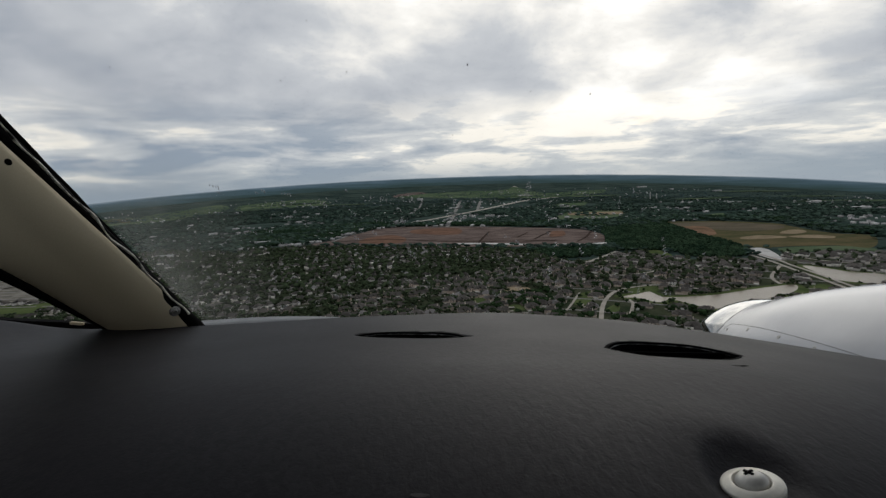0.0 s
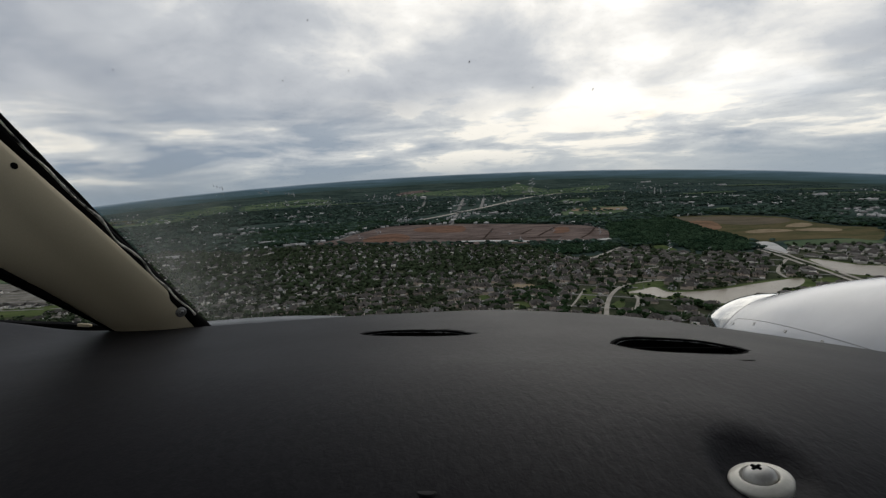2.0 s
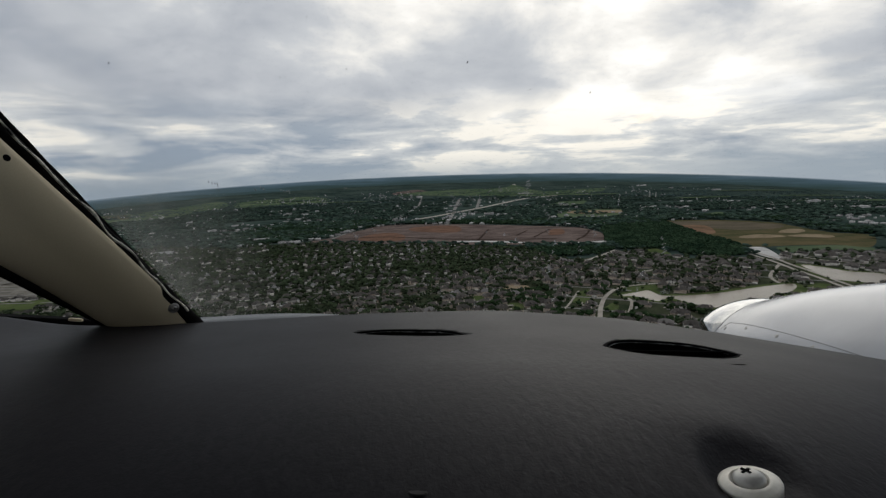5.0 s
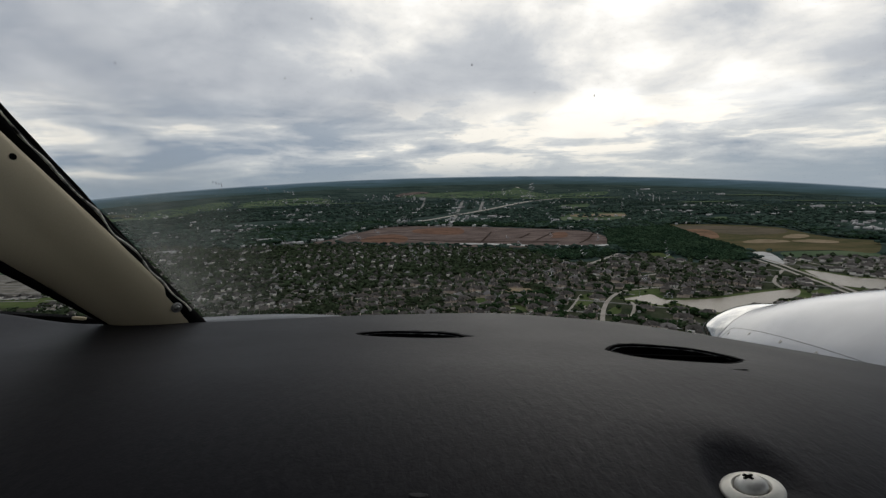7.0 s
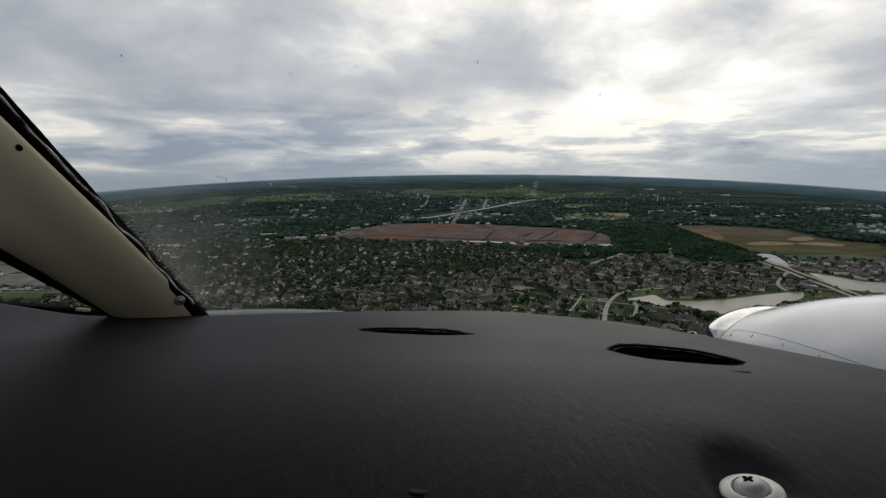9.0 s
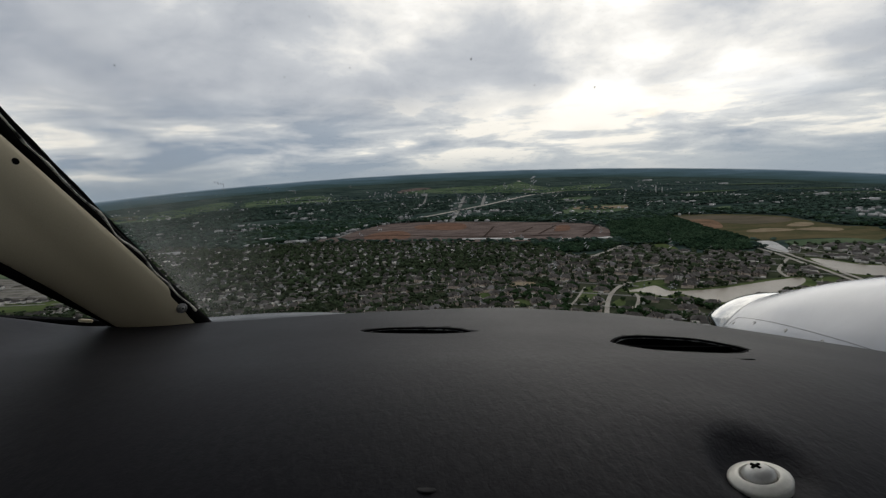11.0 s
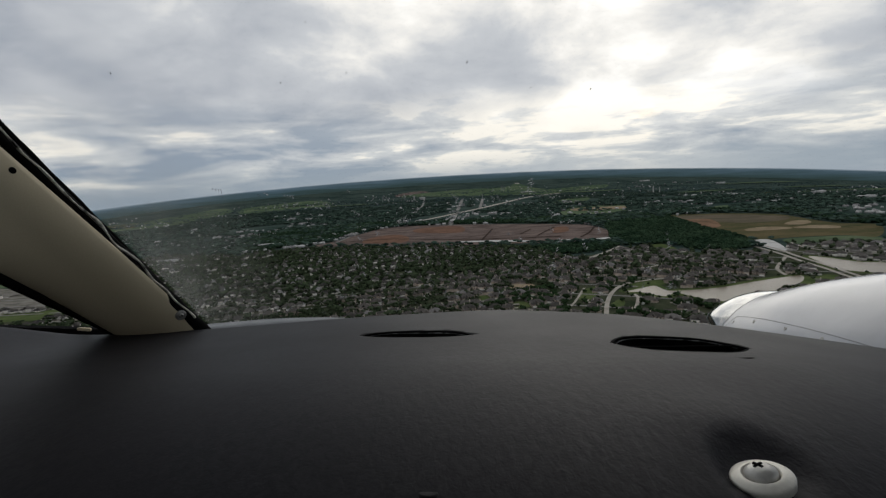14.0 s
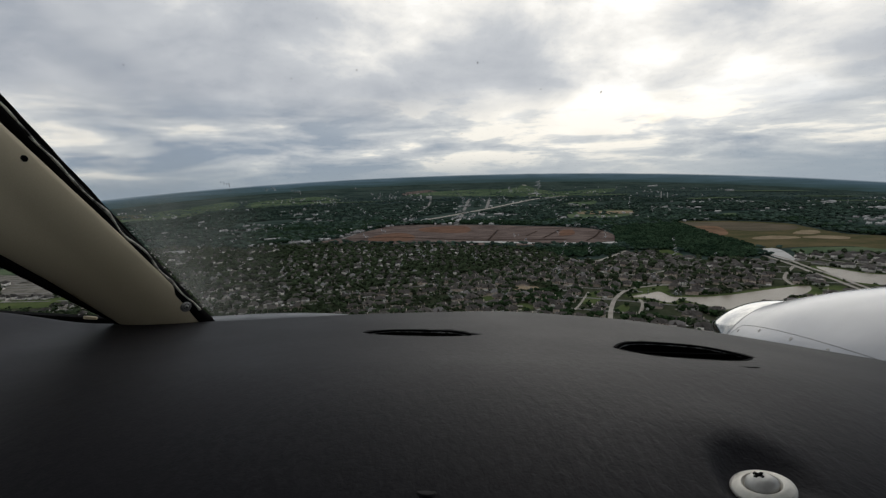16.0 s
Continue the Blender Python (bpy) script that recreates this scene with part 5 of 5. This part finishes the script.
for i in range(235):
    if i < 190:
        u, v = drop_rng.gauss(-0.11, 0.26), drop_rng.uniform(-0.11, 0.15) - 0.02
    else:
        u, v = drop_rng.uniform(-0.55, 0.5), drop_rng.uniform(-0.1, 0.14)
    if u < -0.56 + max(0.0, -v) * 0.3 or u > 0.56:
        continue
    v = min(v, 0.145)
    p = on_pane(u, v)
    size = drop_rng.choice((0.0013, 0.0013, 0.0022, 0.0032, 0.0044, 0.0060)) * (1.25 if u > 0.1 else 1.0)
    kind = DROPS[4] if size < 0.0018 else drop_rng.choice(DROPS[:4])
    spin = -30 - u * 75 + drop_rng.uniform(-12, 12)
    piece("raindrop", kind, windshield, Matrix.Translation(p) @ pane_turn @ pose(0, 0, 0, 0, 0, spin) @ Matrix.Scale(size, 4)).visible_shadow = False
# a few specks of dirt high on the pane
bm = bmesh.new()
bmesh.ops.create_icosphere(bm, subdivisions=1, radius=1)
speck = bpy.data.meshes.new("speck")
bm.to_mesh(speck)
bm.free()
speck.materials.append(MAT["dark"])
for u, v, s in ((0.052, 0.395, 1.2), (-0.708, 0.392, 1.0), (-0.345, 0.362, 0.8), (0.312, 0.332, 1.2), (0.185, 0.338, 0.7), (-0.29, 0.49, 0.7), (-0.205, 0.38, 0.7), (0.02, 0.245, 0.7)):
    piece("dirt_speck", speck, windshield, Matrix.Translation(on_pane(u, v)) @ pane_turn @ pose(0, 0, 0, 0, 0, -20) @ Matrix.Diagonal((0.0004 * s, 0.0010 * s, 0.0003, 1)))

# thin pale grey strip showing ahead of the glareshield beside the post
bm = bmesh.new()
rows = []
for i in range(24):
    u = -0.56 + 0.34 * i / 23
    g = 0.0052 * min(1.0, (i + 3) / 6) - 0.012 * max(0.0, (i - 9) / 14) ** 2
    v = float(np.interp(u, (-0.56, -0.53, -0.22, -0.12), (-0.157, -0.1535, -0.1335, -0.130)))
    rows.append([bm.verts.new((u * y, y, w * y)) for y, w in ((0.60, v - 0.02), (0.70, v + g), (0.72, v - 0.012))])
for a, b in zip(rows[:-1], rows[1:]):
    for k in range(3):
        bm.faces.new((a[k], b[k], b[(k + 1) % 3], a[(k + 1) % 3]))
bm.faces.new(rows[0])
bm.faces.new(rows[-1][::-1])
bmesh.ops.recalc_face_normals(bm, faces=bm.faces[:])
part("nose_skin", bm, MAT["strip_grey"], aircraft, "thin pale grey strip beyond the glareshield", smooth=True)

# ---- engine cowling ----
CX, CZ = 1.68, -0.634


def cowl_r(y):
    """Radius of the cowling at a distance ahead."""
    return float(np.interp(y, COWL_Y, COWL_R))


COWL_Y, COWL_R = soft_table([0.2, 0.9, 1.5, 2.0, 2.4, 2.7], [0.57, 0.59, 0.55, 0.475, 0.375, 0.29], width=0.14)
Y_LIP = 2.36


def reach(a):
    """How far the slanted inlet lip stands out, by the angle round the cowling."""
    t = min(1.0, max(0.0, (math.sin(a) - 0.40) / 0.30))
    return 0.08 + 0.92 * t * t * (3 - 2 * t)


def ring_mesh(stations, n=120, cap=False, slanted=False):
    bm = bmesh.new()
    rings = []
    for y, r in stations:
        ring = []
        for i in range(n):
            a = 2 * math.pi * i / n
            yy = Y_LIP + (y - Y_LIP) * reach(a) if slanted and y > Y_LIP else y
            ring.append(bm.verts.new((CX - r * math.cos(a), yy, CZ + r * math.sin(a))))
        rings.append(ring)
    for a, b in zip(rings[:-1], rings[1:]):
        for i in range(n):
            j = (i + 1) % n
            bm.faces.new((a[i], a[j], b[j], b[i]))
    if cap:
        bm.faces.new(rings[-1])
    bmesh.ops.recalc_face_normals(bm, faces=bm.faces[:])
    return bm


cowling = part("engine_cowling", ring_mesh([(y, cowl_r(y)) for y in np.linspace(0.25, Y_LIP - 0.003, 60)]), MAT["white"], aircraft, "glossy white engine cowling", smooth=True)
r0 = cowl_r(Y_LIP)
lip = [(Y_LIP + 0.31 * math.sin(a), r0 - 0.088 * (1 - math.cos(a))) for a in np.linspace(0, math.pi * 0.80, 26)]
lip += [(Y_LIP - 0.05, r0 - 0.172)]
part("inlet_lip", ring_mesh(lip[:10], slanted=True), MAT["chrome"], cowling, "polished metal inlet lip", smooth=True)
# front of the lip in a darker grey-green tone
part("inlet_edge", ring_mesh(lip[9:], slanted=True), MAT["lip_front"], cowling, "dark grey-green rounded inlet edge", smooth=True)
part("inlet_throat", ring_mesh([(Y_LIP - 0.04, r0 - 0.170), (Y_LIP - 0.3, r0 - 0.18)], cap=True), MAT["black"], cowling, "dark engine inlet")
part("lip_seam", ring_mesh([(Y_LIP - 0.006, cowl_r(Y_LIP - 0.006) + 0.0008), (Y_LIP - 0.004, cowl_r(Y_LIP) + 0.0022), (Y_LIP + 0.001, r0 + 0.0008)]), MAT["seam"], cowling)


def on_cowl(y, deg, lift=0.0):
    r, a = cowl_r(y) + lift, radians(deg)
    return Vector((CX - r * math.cos(a), y, CZ + r * math.sin(a)))


def seam_angle(y):
    return 36.0 + (y - 1.45) * 9.2 - 20.0 * max(0.0, (y - 2.26) / 0.10) ** 2


bm = bmesh.new()
last = None
for y in np.linspace(0.4, Y_LIP - 0.006, 90):
    row = [bm.verts.new(on_cowl(y, seam_angle(y) + d, l)) for d, l in ((-0.14, 0.0003), (0.0, 0.0010), (0.14, 0.0003))]
    if last:
        for i in range(2):
            bm.faces.new((last[i], last[i + 1], row[i + 1], row[i]))
    last = row
part("panel_seam", bm, MAT["seam"], cowling)
for y in (2.27, 2.06, 1.80, 1.58, 1.40):
    deg = 36.0 + (y - 1.45) * 9.2 - (5.0 if y > 2.2 else 2.4)
    p = on_cowl(y, deg, 0.0004)
    n = Vector((-math.cos(radians(deg)), (cowl_r(y - 0.02) - cowl_r(y + 0.02)) / 0.04, math.sin(radians(deg)))).normalized()
    bm = lathe([(1.0, -0.1), (1.0, 0.10), (0.75, 0.16), (0.70, 0.04), (0.2, 0.05)], 20)
    bm.transform(Matrix.Translation(p) @ n.to_track_quat("Z", "Y").to_matrix().to_4x4() @ Matrix.Scale(0.0078, 4))
    part("fastener", bm, MAT["dull_steel"], cowling, "round steel panel fastener")


# ---- unseen cabin shell behind and above the eye ----
def slab(name, a, b, material, label):
    v, f = box(a[0], b[0], a[1], b[1], a[2], b[2])
    return piece(name, mesh_of(name, v, f, material), aircraft, None, label)


# out of view: headliner added to shade the glareshield, pale liner to bounce light
v, f = merge(box(-0.75, 0.85, -2.2, -0.25, 0.46, 0.50), ([(-0.75, -0.25, 0.46), (0.85, -0.25, 0.46), (0.85, 0.27, 0.29), (-0.75, 0.27, 0.29),
                                                           (-0.75, -0.25, 0.50), (0.85, -0.25, 0.50), (0.85, 0.29, 0.31), (-0.75, 0.29, 0.31)], box(0, 1, 0, 1, 0, 1)[1]))
piece("headliner", mesh_of("headliner", v, f, MAT["liner"]), aircraft, None, "unseen plain grey headliner that shades the glareshield")
slab("cabin_wall", (-0.80, -2.2, -1.1), (-0.75, -0.20, -0.05), MAT["liner"], "plain cabin side wall")
slab("cabin_wall", (0.85, -2.2, -1.1), (0.90, 0.02, -0.05), MAT["liner"], "plain cabin side wall")
slab("cabin_bulkhead", (-0.80, -2.25, -1.1), (0.90, -2.2, 0.55), MAT["liner"], "plain rear cabin wall")
slab("cabin_floor", (-0.80, -2.2, -1.15), (0.90, 0.30, -1.1), MAT["liner"], "plain cabin floor")
slab("instrument_panel", (-0.75, -0.02, -1.1), (0.85, 0.01, -0.20), MAT["rubber"], "black instrument panel under the glareshield")
# the stub of wing that carries the engine out from the cabin
v = [(x, y, z + (0.02 if y < 0 else 0.0)) for z in (-0.98, -0.86) for x, y in ((0.90, -1.3), (1.70, -1.2), (1.70, 0.35), (0.90, 0.30))]
piece("wing_stub", mesh_of("wing_stub", v, box(0, 1, 0, 1, 0, 1)[1], MAT["white"]), aircraft, None, "plain white wing root under the engine")
bm = ring_mesh([(0.2535, cowl_r(0.25) - 0.002), (-0.25, 0.53), (-0.75, 0.36), (-1.05, 0.16)], cap=True)
part("nacelle_tail", bm, MAT["white"], cowling, "plain white rear fairing of the engine", smooth=True)
